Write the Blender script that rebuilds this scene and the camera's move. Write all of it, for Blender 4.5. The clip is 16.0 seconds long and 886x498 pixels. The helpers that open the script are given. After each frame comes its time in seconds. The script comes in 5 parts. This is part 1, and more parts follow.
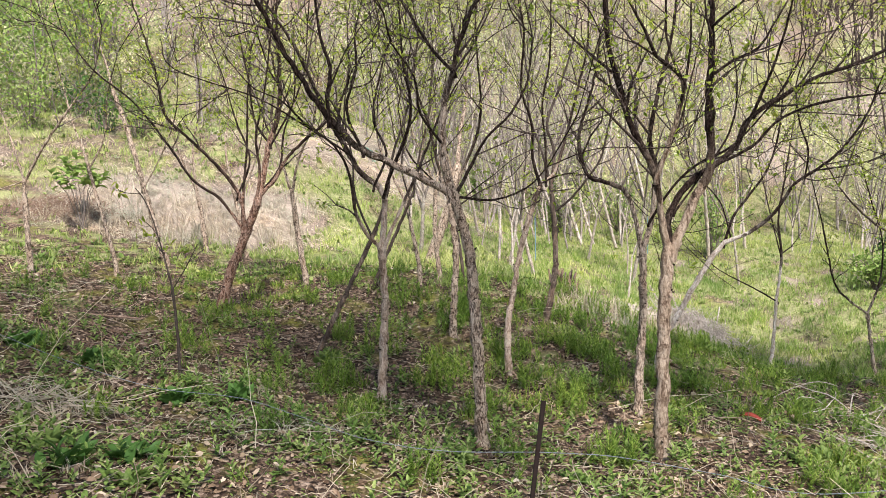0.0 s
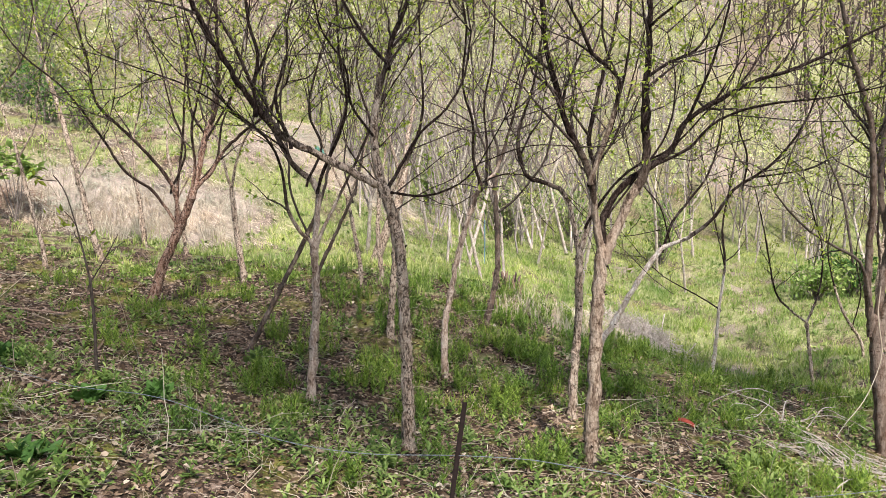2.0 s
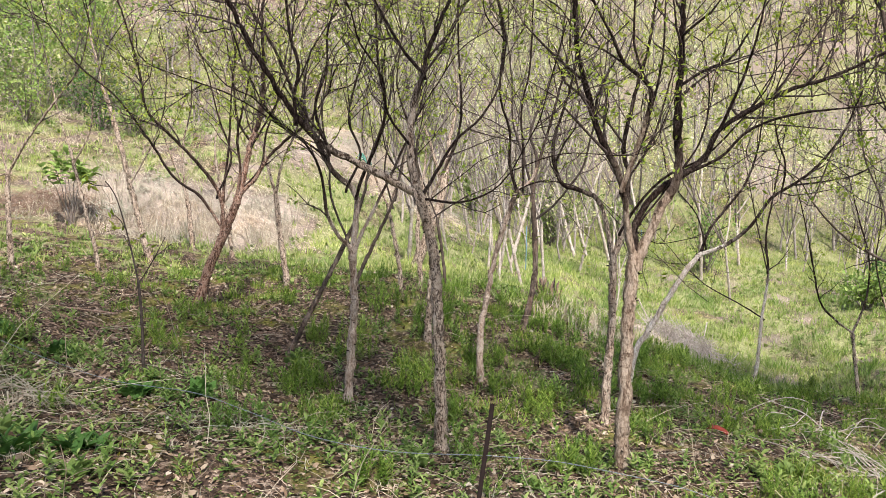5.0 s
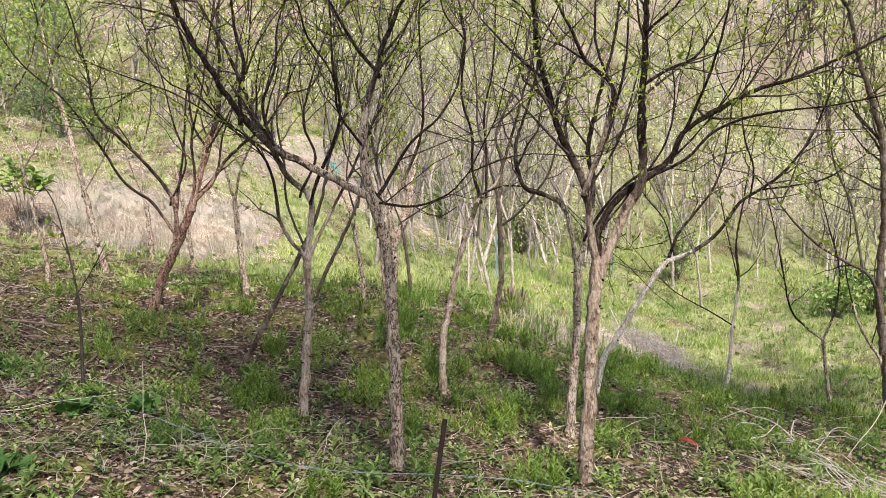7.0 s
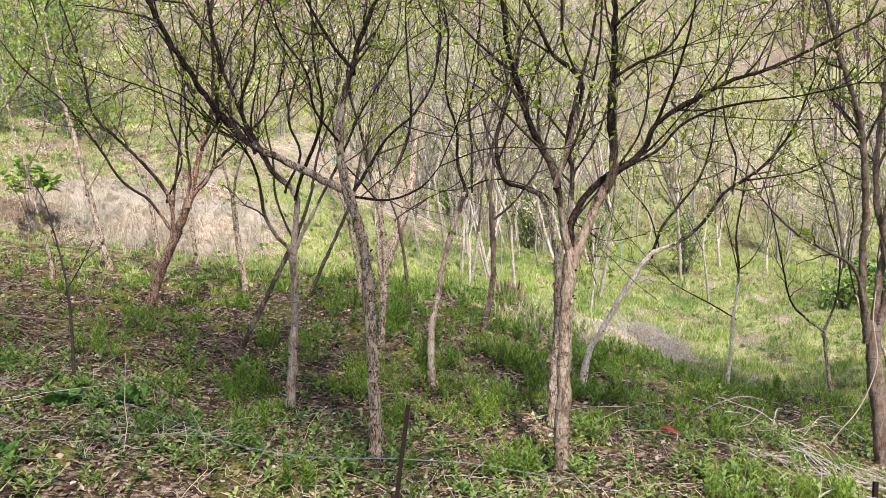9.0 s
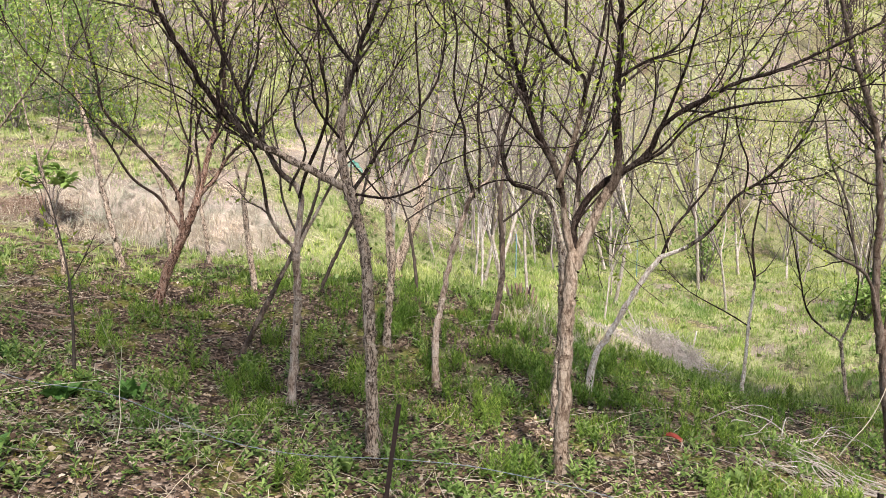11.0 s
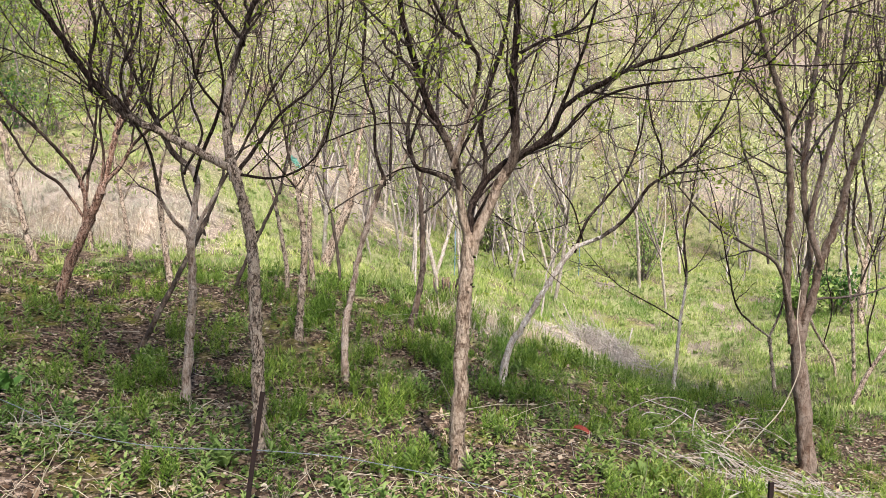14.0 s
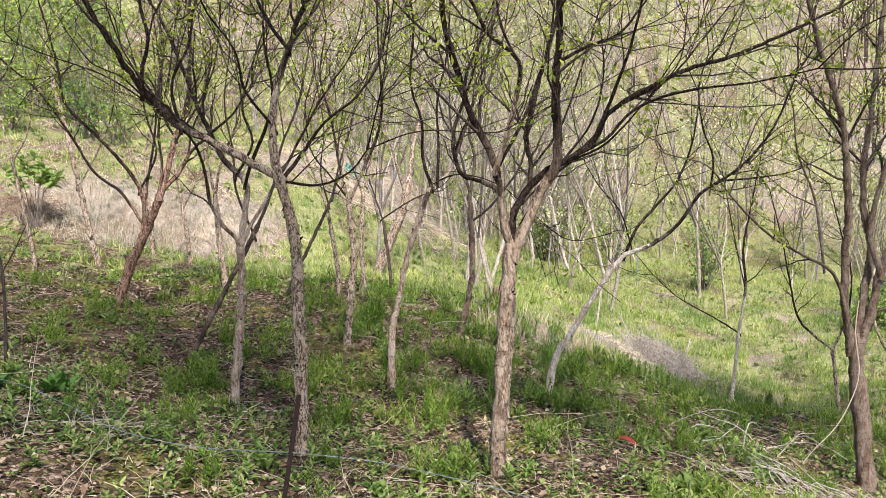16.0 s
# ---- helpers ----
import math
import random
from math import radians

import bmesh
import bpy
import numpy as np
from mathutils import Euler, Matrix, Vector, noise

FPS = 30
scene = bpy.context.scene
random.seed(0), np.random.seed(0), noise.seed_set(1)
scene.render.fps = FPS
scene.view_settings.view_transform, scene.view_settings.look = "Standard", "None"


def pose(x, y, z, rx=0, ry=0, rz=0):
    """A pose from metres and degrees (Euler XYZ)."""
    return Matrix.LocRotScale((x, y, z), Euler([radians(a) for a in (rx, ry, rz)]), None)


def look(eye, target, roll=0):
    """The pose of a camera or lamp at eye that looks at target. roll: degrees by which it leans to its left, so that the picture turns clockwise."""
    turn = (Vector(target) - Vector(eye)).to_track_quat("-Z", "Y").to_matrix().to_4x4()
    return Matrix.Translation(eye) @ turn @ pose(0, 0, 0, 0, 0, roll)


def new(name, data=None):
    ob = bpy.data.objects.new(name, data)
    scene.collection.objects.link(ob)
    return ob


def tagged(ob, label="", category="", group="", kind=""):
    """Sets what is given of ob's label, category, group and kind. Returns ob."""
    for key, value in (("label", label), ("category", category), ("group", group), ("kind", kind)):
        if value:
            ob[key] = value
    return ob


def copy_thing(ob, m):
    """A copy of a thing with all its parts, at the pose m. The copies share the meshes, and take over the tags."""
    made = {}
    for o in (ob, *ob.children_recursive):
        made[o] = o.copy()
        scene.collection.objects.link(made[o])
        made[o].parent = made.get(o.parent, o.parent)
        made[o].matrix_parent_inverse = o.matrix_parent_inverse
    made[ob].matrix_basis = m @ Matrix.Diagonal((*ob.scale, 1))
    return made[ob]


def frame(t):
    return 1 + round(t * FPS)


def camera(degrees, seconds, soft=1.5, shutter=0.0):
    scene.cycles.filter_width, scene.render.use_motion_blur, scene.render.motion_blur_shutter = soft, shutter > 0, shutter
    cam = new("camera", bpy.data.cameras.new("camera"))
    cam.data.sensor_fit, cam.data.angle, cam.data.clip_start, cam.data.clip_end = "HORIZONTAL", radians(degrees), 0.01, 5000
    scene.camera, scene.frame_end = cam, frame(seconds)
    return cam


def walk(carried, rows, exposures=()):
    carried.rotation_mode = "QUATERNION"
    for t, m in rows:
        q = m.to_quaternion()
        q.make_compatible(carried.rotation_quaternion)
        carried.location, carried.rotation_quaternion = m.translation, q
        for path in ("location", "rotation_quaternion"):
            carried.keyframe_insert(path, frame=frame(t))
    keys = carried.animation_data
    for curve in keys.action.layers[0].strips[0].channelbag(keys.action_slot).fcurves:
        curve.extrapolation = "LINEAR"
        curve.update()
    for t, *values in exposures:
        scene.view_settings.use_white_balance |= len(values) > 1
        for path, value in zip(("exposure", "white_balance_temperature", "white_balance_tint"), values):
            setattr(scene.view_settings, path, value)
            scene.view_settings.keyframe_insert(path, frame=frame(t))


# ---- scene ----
cam = camera(56.5, 16.0, soft=0.5)
METRES, EYE, TILT, LEAN, TURN = 1.9, 1.7, -4.0, 1.0, 0.0
ROWS = [
    (0.0, 0.0, 0.0, 0.0, 0.0, 0.0, 0.0),
    (0.5, 0.0099, 0.0259, 0.0005, -1.88, -0.09, -0.05),
    (1.0, 0.0306, 0.0745, 0.0054, -2.95, 0.12, -0.95),
    (1.5, 0.0571, 0.1065, -0.0117, -3.15, 0.27, -1.16),
    (2.0, 0.0882, 0.0709, -0.0211, -2.98, 0.32, -1.25),
    (2.5, 0.0979, 0.0524, -0.0218, -1.79, 0.42, -1.21),
    (3.0, 0.0988, 0.0488, -0.0243, -0.88, 0.5, -1.4),
    (5.5, 0.1323, 0.0037, -0.0218, 0.16, 0.79, -1.78),
    (6.0, 0.1446, 0.0349, -0.0233, -0.02, 1.2, -1.67),
    (6.5, 0.1721, 0.1047, -0.0275, -0.9, 1.4, -1.56),
    (7.0, 0.1876, 0.1343, -0.0302, -1.55, 1.38, -1.5),
    (7.5, 0.2385, 0.1201, -0.0366, -1.28, 0.85, -1.32),
    (8.0, 0.2947, 0.0946, -0.0408, -0.68, 0.4, -0.78),
    (8.5, 0.3145, 0.0723, -0.0404, -0.51, 0.83, -0.75),
    (11.0, 0.3869, 0.1062, -0.0586, 1.12, 1.44, -1.94),
    (11.5, 0.4176, 0.0968, -0.0585, 0.69, 1.58, -0.98),
    (12.0, 0.4367, 0.1015, -0.0641, -0.41, 1.54, -0.38),
    (12.5, 0.4658, 0.127, -0.0784, -0.86, 1.37, -0.74),
    (13.0, 0.5018, 0.1969, -0.0972, -1.3, 1.55, -1.55),
    (13.5, 0.537, 0.2339, -0.1019, -1.82, 1.6, -1.93),
    (14.0, 0.5896, 0.2162, -0.105, -1.81, 1.71, -2.01),
    (14.5, 0.6302, 0.2049, -0.1121, -1.59, 1.84, -2.19),
    (15.0, 0.6402, 0.2078, -0.109, 0.33, 1.96, -2.33),
    (15.5, 0.6416, 0.2124, -0.1098, 1.63, 2.05, -2.44),
    (16.0, 0.647, 0.2133, -0.1075, 2.37, 2.13, -2.46),
]
walk(cam, [(t, pose(0, 0, EYE, TILT, LEAN, TURN) @ pose(METRES * x, METRES * y, METRES * z, 90 + pitch, roll, yaw)) for t, x, y, z, yaw, pitch, roll in ROWS],
     exposures=[(0.0, 1.14, 6450, 13.5), (16.0, 1.14, 6450, 13.5)])

# ---- world, sun and exposure ----
SUN_ELEV, SUN_AZ = 50.0, 165.0          # degrees; azimuth clockwise from +y (behind the camera, a little to its right)
world = bpy.data.worlds.new("world")
scene.world = world
world.use_nodes = True
sky = world.node_tree.nodes.new("ShaderNodeTexSky")
sky.sky_type = "NISHITA"
sky.sun_disc = False
sky.sun_elevation, sky.sun_rotation = radians(SUN_ELEV), radians(SUN_AZ)
back = world.node_tree.nodes["Background"]
back.inputs["Strength"].default_value = 0.10
world.node_tree.links.new(sky.outputs["Color"], back.inputs["Color"])
sun = new("sun", bpy.data.lights.new("sun", "SUN"))
sun.data.energy, sun.data.angle, sun.data.color = 5.0, radians(4.0), (1.0, 0.955, 0.905)
_e, _a = radians(SUN_ELEV), radians(SUN_AZ)
sun.matrix_world = look((math.sin(_a) * math.cos(_e) * 50, math.cos(_a) * math.cos(_e) * 50, math.sin(_e) * 50), (0, 0, 0))

# ---- materials ----


def material(name, rough=0.8):
    m = bpy.data.materials.new(name)
    m.use_nodes = True
    b = m.node_tree.nodes["Principled BSDF"]
    b.inputs["Roughness"].default_value = rough
    b.inputs["Specular IOR Level"].default_value = 0.14
    return m, m.node_tree.nodes, m.node_tree.links, b


def noise_tex(nodes, links, scale, detail=4.0, rough=0.55, stretch=None, coords="Object"):
    tc = nodes.new("ShaderNodeTexCoord")
    n = nodes.new("ShaderNodeTexNoise")
    n.inputs["Scale"].default_value, n.inputs["Detail"].default_value, n.inputs["Roughness"].default_value = scale, detail, rough
    if stretch:
        mp = nodes.new("ShaderNodeMapping")
        mp.inputs["Scale"].default_value = stretch
        links.new(tc.outputs[coords], mp.inputs["Vector"])
        links.new(mp.outputs["Vector"], n.inputs["Vector"])
    else:
        links.new(tc.outputs[coords], n.inputs["Vector"])
    return n.outputs["Fac"]


def ramp(nodes, links, fac, stops):
    r = nodes.new("ShaderNodeValToRGB")
    el = r.color_ramp.elements
    while len(el) < len(stops):
        el.new(0.5)
    for e, (p, c) in zip(el, stops):
        e.position, e.color = p, (*c, 1)
    links.new(fac, r.inputs["Fac"])
    return r.outputs["Color"]


def mix(nodes, links, fac, a, b, mode="MIX"):
    n = nodes.new("ShaderNodeMix")
    n.data_type, n.blend_type = "RGBA", mode
    for socket, v in ((n.inputs["Factor"], fac), (n.inputs["A"], a), (n.inputs["B"], b)):
        if isinstance(v, (int, float)):
            socket.default_value = v
        elif isinstance(v, tuple):
            socket.default_value = (*v, 1)
        else:
            links.new(v, socket)
    return n.outputs["Result"]


def bump(nodes, links, bsdf, height, strength, distance):
    n = nodes.new("ShaderNodeBump")
    n.inputs["Strength"].default_value, n.inputs["Distance"].default_value = strength, distance
    links.new(height, n.inputs["Height"])
    links.new(n.outputs["Normal"], bsdf.inputs["Normal"])


def cells(nodes, links, scale, stretch, feature, warp=0.03, coords="Object"):
    """Irregular plates: Voronoi cells, pulled along one way and frayed by noise."""
    tc = nodes.new("ShaderNodeTexCoord")
    n = nodes.new("ShaderNodeTexNoise")
    n.inputs["Scale"].default_value, n.inputs["Detail"].default_value = scale * 0.9, 3.0
    links.new(tc.outputs[coords], n.inputs["Vector"])
    off = nodes.new("ShaderNodeVectorMath")
    off.operation = "MULTIPLY_ADD"
    links.new(n.outputs["Color"], off.inputs[0])
    off.inputs[1].default_value = (warp, warp, warp)
    links.new(tc.outputs[coords], off.inputs[2])
    mp = nodes.new("ShaderNodeMapping")
    mp.inputs["Scale"].default_value = stretch
    links.new(off.outputs["Vector"], mp.inputs["Vector"])
    v = nodes.new("ShaderNodeTexVoronoi")
    v.feature = feature
    v.inputs["Scale"].default_value = scale
    links.new(mp.outputs["Vector"], v.inputs["Vector"])
    return v.outputs["Distance"] if feature == "DISTANCE_TO_EDGE" else v.outputs["Color"]


def bark(name, low, mid, high, young=((0.006, 0.0038, 0.003), (0.022, 0.0146, 0.0114), (0.09, 0.067, 0.056)), plate=46.0, crack=1.0):
    """Flaky bark, pale on old wood and dark on young wood: the attribute "old" runs from 0 to 1."""
    m, nodes, links, b = material(name, 0.85)
    b.inputs["Specular IOR Level"].default_value = 0.06
    grain = noise_tex(nodes, links, 95, 6, 0.7, (1, 1, 0.4))
    blot = noise_tex(nodes, links, 13, 4, 0.6, (1, 1, 0.55))
    plates = noise_tex(nodes, links, plate, 5, 0.72, (1, 1, 0.42))
    pale = ramp(nodes, links, plates, [(0.40, low), (0.455, mid), (0.52, high), (0.55, tuple(0.62 * v for v in mid)), (0.59, mid), (0.66, high)])
    pale = mix(nodes, links, 0.3, pale, ramp(nodes, links, grain, [(0.40, low), (0.5, mid), (0.6, high)]))
    seam = noise_tex(nodes, links, plate * 0.55, 5, 0.6, (1, 1, 0.3))
    deep = 1 - 0.8 * crack
    rift = ramp(nodes, links, seam, [(0.455, (1.0, 1.0, 1.0)), (0.49, (deep, deep * 0.9, deep * 0.85)), (0.505, (deep, deep * 0.9, deep * 0.85)), (0.53, (1.0, 1.0, 1.0))])
    pale = mix(nodes, links, 1.0, pale, rift, "MULTIPLY")
    dark = ramp(nodes, links, grain, [(0.34, young[0]), (0.5, young[1]), (0.68, young[2])])
    att = nodes.new("ShaderNodeAttribute")
    att.attribute_name = "old"
    age = nodes.new("ShaderNodeMath")
    age.operation = "MULTIPLY_ADD"
    links.new(blot, age.inputs[0])
    age.inputs[1].default_value = 1.1
    links.new(att.outputs["Fac"], age.inputs[2])
    c = mix(nodes, links, ramp(nodes, links, age.outputs["Value"], [(0.6, (0, 0, 0)), (1.0, (0.35, 0.35, 0.35)), (1.4, (1, 1, 1))]), dark, pale)
    c2 = ramp(nodes, links, blot, [(0.34, (0.72, 0.66, 0.62)), (0.58, (1.0, 1.0, 1.0))])
    c = mix(nodes, links, 1.0, c, c2, "MULTIPLY")
    rings = noise_tex(nodes, links, 46, 3, 0.6, (0.3, 0.3, 1.0))
    c = mix(nodes, links, 1.0, c, ramp(nodes, links, rings, [(0.31, (0.5, 0.44, 0.4)), (0.40, (1.0, 1.0, 1.0))]), "MULTIPLY")
    links.new(c, b.inputs["Base Color"])
    bump(nodes, links, b, mix(nodes, links, 0.35, plates, grain), 1.0, 0.03)
    return m


def foliage(name, stops, back_glow=0.45, rough=0.5):
    """Thin leaves: colour varies leaf by leaf, light passes through."""
    m, nodes, links, b = material(name, rough)
    geo = nodes.new("ShaderNodeNewGeometry")
    c = ramp(nodes, links, geo.outputs["Random Per Island"], stops)
    big = ramp(nodes, links, noise_tex(nodes, links, 0.9, 2), [(0.3, (0.62, 0.72, 0.66)), (0.7, (1.22, 1.14, 1.02))])
    c = mix(nodes, links, 1.0, c, big, "MULTIPLY")
    links.new(c, b.inputs["Base Color"])
    if back_glow:
        tr = nodes.new("ShaderNodeBsdfTranslucent")
        links.new(c, tr.inputs["Color"])
        ms = nodes.new("ShaderNodeMixShader")
        ms.inputs["Fac"].default_value = back_glow
        links.new(b.outputs["BSDF"], ms.inputs[1])
        links.new(tr.outputs["BSDF"], ms.inputs[2])
        links.new(ms.outputs["Shader"], nodes["Material Output"].inputs["Surface"])
    return m


MAT = {}
MAT["bark_pale"] = bark("bark_pale", (0.095, 0.066, 0.047), (0.40, 0.305, 0.225), (0.60, 0.505, 0.405))
MAT["bark_tan"] = bark("bark_tan", (0.115, 0.083, 0.059), (0.305, 0.235, 0.172), (0.45, 0.368, 0.283), plate=26.0, crack=0.65)
MAT["bark_cream"] = bark("bark_cream", (0.16, 0.115, 0.085), (0.41, 0.325, 0.25), (0.56, 0.465, 0.385), plate=24.0, crack=0.4)
MAT["bark_grey"] = bark("bark_grey", (0.11, 0.08, 0.06), (0.19, 0.14, 0.106), (0.28, 0.22, 0.175), ((0.055, 0.042, 0.034), (0.105, 0.083, 0.068), (0.19, 0.155, 0.13)), plate=12.0, crack=0.3)
# Lighter copy of twig_grey; sunlit brightness of saplings and far woods is in the colour.
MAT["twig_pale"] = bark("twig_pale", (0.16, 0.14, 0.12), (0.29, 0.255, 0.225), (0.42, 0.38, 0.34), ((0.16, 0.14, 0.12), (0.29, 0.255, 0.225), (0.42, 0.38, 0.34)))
MAT["bark_dark"] = bark("bark_dark", (0.018, 0.014, 0.012), (0.05, 0.039, 0.032), (0.105, 0.085, 0.07))
MAT["bark_red"] = bark("bark_red", (0.06, 0.028, 0.018), (0.25, 0.13, 0.085), (0.44, 0.35, 0.285))
MAT["bark_smooth"] = bark("bark_smooth", (0.11, 0.08, 0.06), (0.19, 0.14, 0.106), (0.28, 0.22, 0.175), ((0.03, 0.024, 0.02), (0.06, 0.048, 0.04), (0.10, 0.082, 0.07)), plate=12.0, crack=0.3)
# Whitish bark, lightened beyond its own tone to make up for missing sunlight.
MAT["bark_white"] = bark("bark_white", (0.36, 0.305, 0.25), (0.62, 0.55, 0.47), (0.74, 0.68, 0.60), crack=0.4)
MAT["bark_sapling"] = bark("bark_sapling", (0.22, 0.185, 0.15), (0.44, 0.39, 0.33), (0.60, 0.55, 0.48), ((0.22, 0.185, 0.15), (0.44, 0.39, 0.33), (0.60, 0.55, 0.48)), crack=0.35)
# Dark twigs; the lightest stop paints in the look of sun-caught ones.
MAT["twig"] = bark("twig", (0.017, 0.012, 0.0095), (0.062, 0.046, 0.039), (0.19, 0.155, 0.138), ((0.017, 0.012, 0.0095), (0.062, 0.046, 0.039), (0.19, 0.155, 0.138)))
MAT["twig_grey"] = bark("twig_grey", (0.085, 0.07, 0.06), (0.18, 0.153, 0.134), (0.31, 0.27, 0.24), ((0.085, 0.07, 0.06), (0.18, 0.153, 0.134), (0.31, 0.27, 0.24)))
MAT["stalk_brown"] = bark("stalk_brown", (0.14, 0.09, 0.065), (0.27, 0.185, 0.135), (0.38, 0.28, 0.21), ((0.14, 0.09, 0.065), (0.27, 0.185, 0.135), (0.38, 0.28, 0.21)))
MAT["brush_grey"] = bark("brush_grey", (0.28, 0.245, 0.21), (0.46, 0.41, 0.36), (0.62, 0.57, 0.51), ((0.28, 0.245, 0.21), (0.46, 0.41, 0.36), (0.62, 0.57, 0.51)))
MAT["leaf_young"] = foliage("leaf_young", [(0.0, (0.18, 0.26, 0.03)), (0.5, (0.30, 0.38, 0.05)), (1.0, (0.43, 0.46, 0.10))], 0.5)
MAT["leaf_green"] = foliage("leaf_green", [(0.0, (0.12, 0.20, 0.04)), (0.5, (0.23, 0.33, 0.085)), (1.0, (0.37, 0.44, 0.17))], 0.4)
# Pale spring leaf, lightened further so the distant slope looks sunlit.
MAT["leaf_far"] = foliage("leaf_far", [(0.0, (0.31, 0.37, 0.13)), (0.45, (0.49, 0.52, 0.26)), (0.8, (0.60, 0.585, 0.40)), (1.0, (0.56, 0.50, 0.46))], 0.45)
MAT["weed"] = foliage("weed", [(0.0, (0.04, 0.08, 0.018)), (0.4, (0.125, 0.195, 0.048)), (0.75, (0.225, 0.295, 0.088)), (1.0, (0.35, 0.40, 0.155))], 0.4)
MAT["weed_light"] = foliage("weed_light", [(0.0, (0.14, 0.22, 0.052)), (0.5, (0.24, 0.32, 0.095)), (1.0, (0.40, 0.43, 0.19))], 0.4)
MAT["weed_dark"] = foliage("weed_dark", [(0.0, (0.035, 0.09, 0.02)), (0.6, (0.075, 0.155, 0.036)), (1.0, (0.13, 0.215, 0.062))], 0.3)
# grass and grass_fresh are lightened to carry part of the hollow's sunlight.
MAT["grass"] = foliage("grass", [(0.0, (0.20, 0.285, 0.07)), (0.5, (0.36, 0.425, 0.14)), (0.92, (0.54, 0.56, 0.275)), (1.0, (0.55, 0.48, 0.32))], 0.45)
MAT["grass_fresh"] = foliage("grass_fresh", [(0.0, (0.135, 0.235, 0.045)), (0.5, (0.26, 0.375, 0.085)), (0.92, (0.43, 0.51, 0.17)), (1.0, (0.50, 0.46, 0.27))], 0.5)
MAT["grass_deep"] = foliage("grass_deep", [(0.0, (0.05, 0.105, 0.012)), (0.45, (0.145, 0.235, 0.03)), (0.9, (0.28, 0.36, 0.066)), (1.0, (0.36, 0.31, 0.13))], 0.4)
MAT["straw"] = foliage("straw", [(0.0, (0.30, 0.235, 0.18)), (0.5, (0.47, 0.39, 0.315)), (1.0, (0.62, 0.55, 0.465))], 0.25, 0.7)
MAT["litter"] = foliage("litter", [(0.0, (0.014, 0.008, 0.005)), (0.35, (0.085, 0.053, 0.034)), (0.62, (0.235, 0.163, 0.115)), (0.92, (0.41, 0.32, 0.25)), (1.0, (0.54, 0.455, 0.38))], 0.1, 0.75)
MAT["horsetail"] = foliage("horsetail", [(0.0, (0.05, 0.10, 0.014)), (0.5, (0.18, 0.285, 0.045)), (1.0, (0.36, 0.47, 0.11))], 0.45)
MAT["moss"] = foliage("moss", [(0.0, (0.10, 0.10, 0.012)), (0.6, (0.21, 0.19, 0.028)), (1.0, (0.30, 0.26, 0.05))], 0.3)
MAT["shoot"] = foliage("shoot", [(0.0, (0.10, 0.175, 0.038)), (0.5, (0.20, 0.29, 0.075)), (1.0, (0.33, 0.40, 0.145))], 0.4)


def ground_material():
    m, nodes, links, b = material("woodland_soil", 0.95)
    fine = noise_tex(nodes, links, 22, 6, 0.65)
    mid = noise_tex(nodes, links, 2.2, 5, 0.6)
    wide = noise_tex(nodes, links, 0.35, 3, 0.5)
    flake = cells(nodes, links, 36, (1, 1, 1), "F1", 0.035)
    rim = cells(nodes, links, 36, (1, 1, 1), "DISTANCE_TO_EDGE", 0.035)
    soil = ramp(nodes, links, fine, [(0.34, (0.018, 0.012, 0.008)), (0.5, (0.07, 0.045, 0.03)), (0.68, (0.2, 0.138, 0.098))])
    dead = ramp(nodes, links, flake, [(0.2, (0.018, 0.011, 0.007)), (0.45, (0.085, 0.054, 0.035)), (0.68, (0.215, 0.148, 0.103)), (0.9, (0.36, 0.275, 0.207))])
    dead = mix(nodes, links, 1.0, dead, ramp(nodes, links, rim, [(0.0, (0.2, 0.17, 0.15)), (0.08, (1, 1, 1))]), "MULTIPLY")
    c = mix(nodes, links, ramp(nodes, links, fine, [(0.38, (0, 0, 0)), (0.5, (0.9, 0.9, 0.9))]), soil, dead)
    moss = ramp(nodes, links, fine, [(0.3, (0.06, 0.07, 0.012)), (0.7, (0.20, 0.185, 0.035))])
    dry = ramp(nodes, links, fine, [(0.3, (0.26, 0.21, 0.165)), (0.7, (0.43, 0.36, 0.295))])
    c = mix(nodes, links, ramp(nodes, links, mid, [(0.53, (0, 0, 0)), (0.66, (0.85, 0.85, 0.85))]), c, moss)
    att = nodes.new("ShaderNodeAttribute")
    att.attribute_name = "dry"
    c = mix(nodes, links, att.outputs["Fac"], c, dry)
    att2 = nodes.new("ShaderNodeAttribute")
    att2.attribute_name = "green"
    lush = ramp(nodes, links, wide, [(0.3, (0.25, 0.29, 0.11)), (0.7, (0.38, 0.39, 0.18))])
    lush = mix(nodes, links, ramp(nodes, links, fine, [(0.38, (1, 1, 1)), (0.58, (0, 0, 0))]), lush, (0.17, 0.19, 0.07))
    c = mix(nodes, links, ramp(nodes, links, att2.outputs["Fac"], [(0.35, (0, 0, 0)), (1.0, (0.7, 0.7, 0.7))]), c, lush)
    links.new(c, b.inputs["Base Color"])
    bump(nodes, links, b, mix(nodes, links, 0.5, fine, rim), 0.9, 0.04)
    return m


MAT["ground"] = ground_material()


def plain(name, color, rough=0.5, metal=0.0, spots=40.0):
    m, nodes, links, b = material(name, rough)
    c = mix(nodes, links, noise_tex(nodes, links, spots, 4), tuple(v * 0.6 for v in color), tuple(min(1, v * 1.35) for v in color))
    links.new(c, b.inputs["Base Color"])
    b.inputs["Metallic"].default_value = metal
    return m


MAT["rust"] = plain("rusty_steel", (0.02, 0.013, 0.011), 0.85, 0.1)
MAT["wire"] = plain("galvanised_wire", (0.17, 0.19, 0.205), 0.6, 0.2)
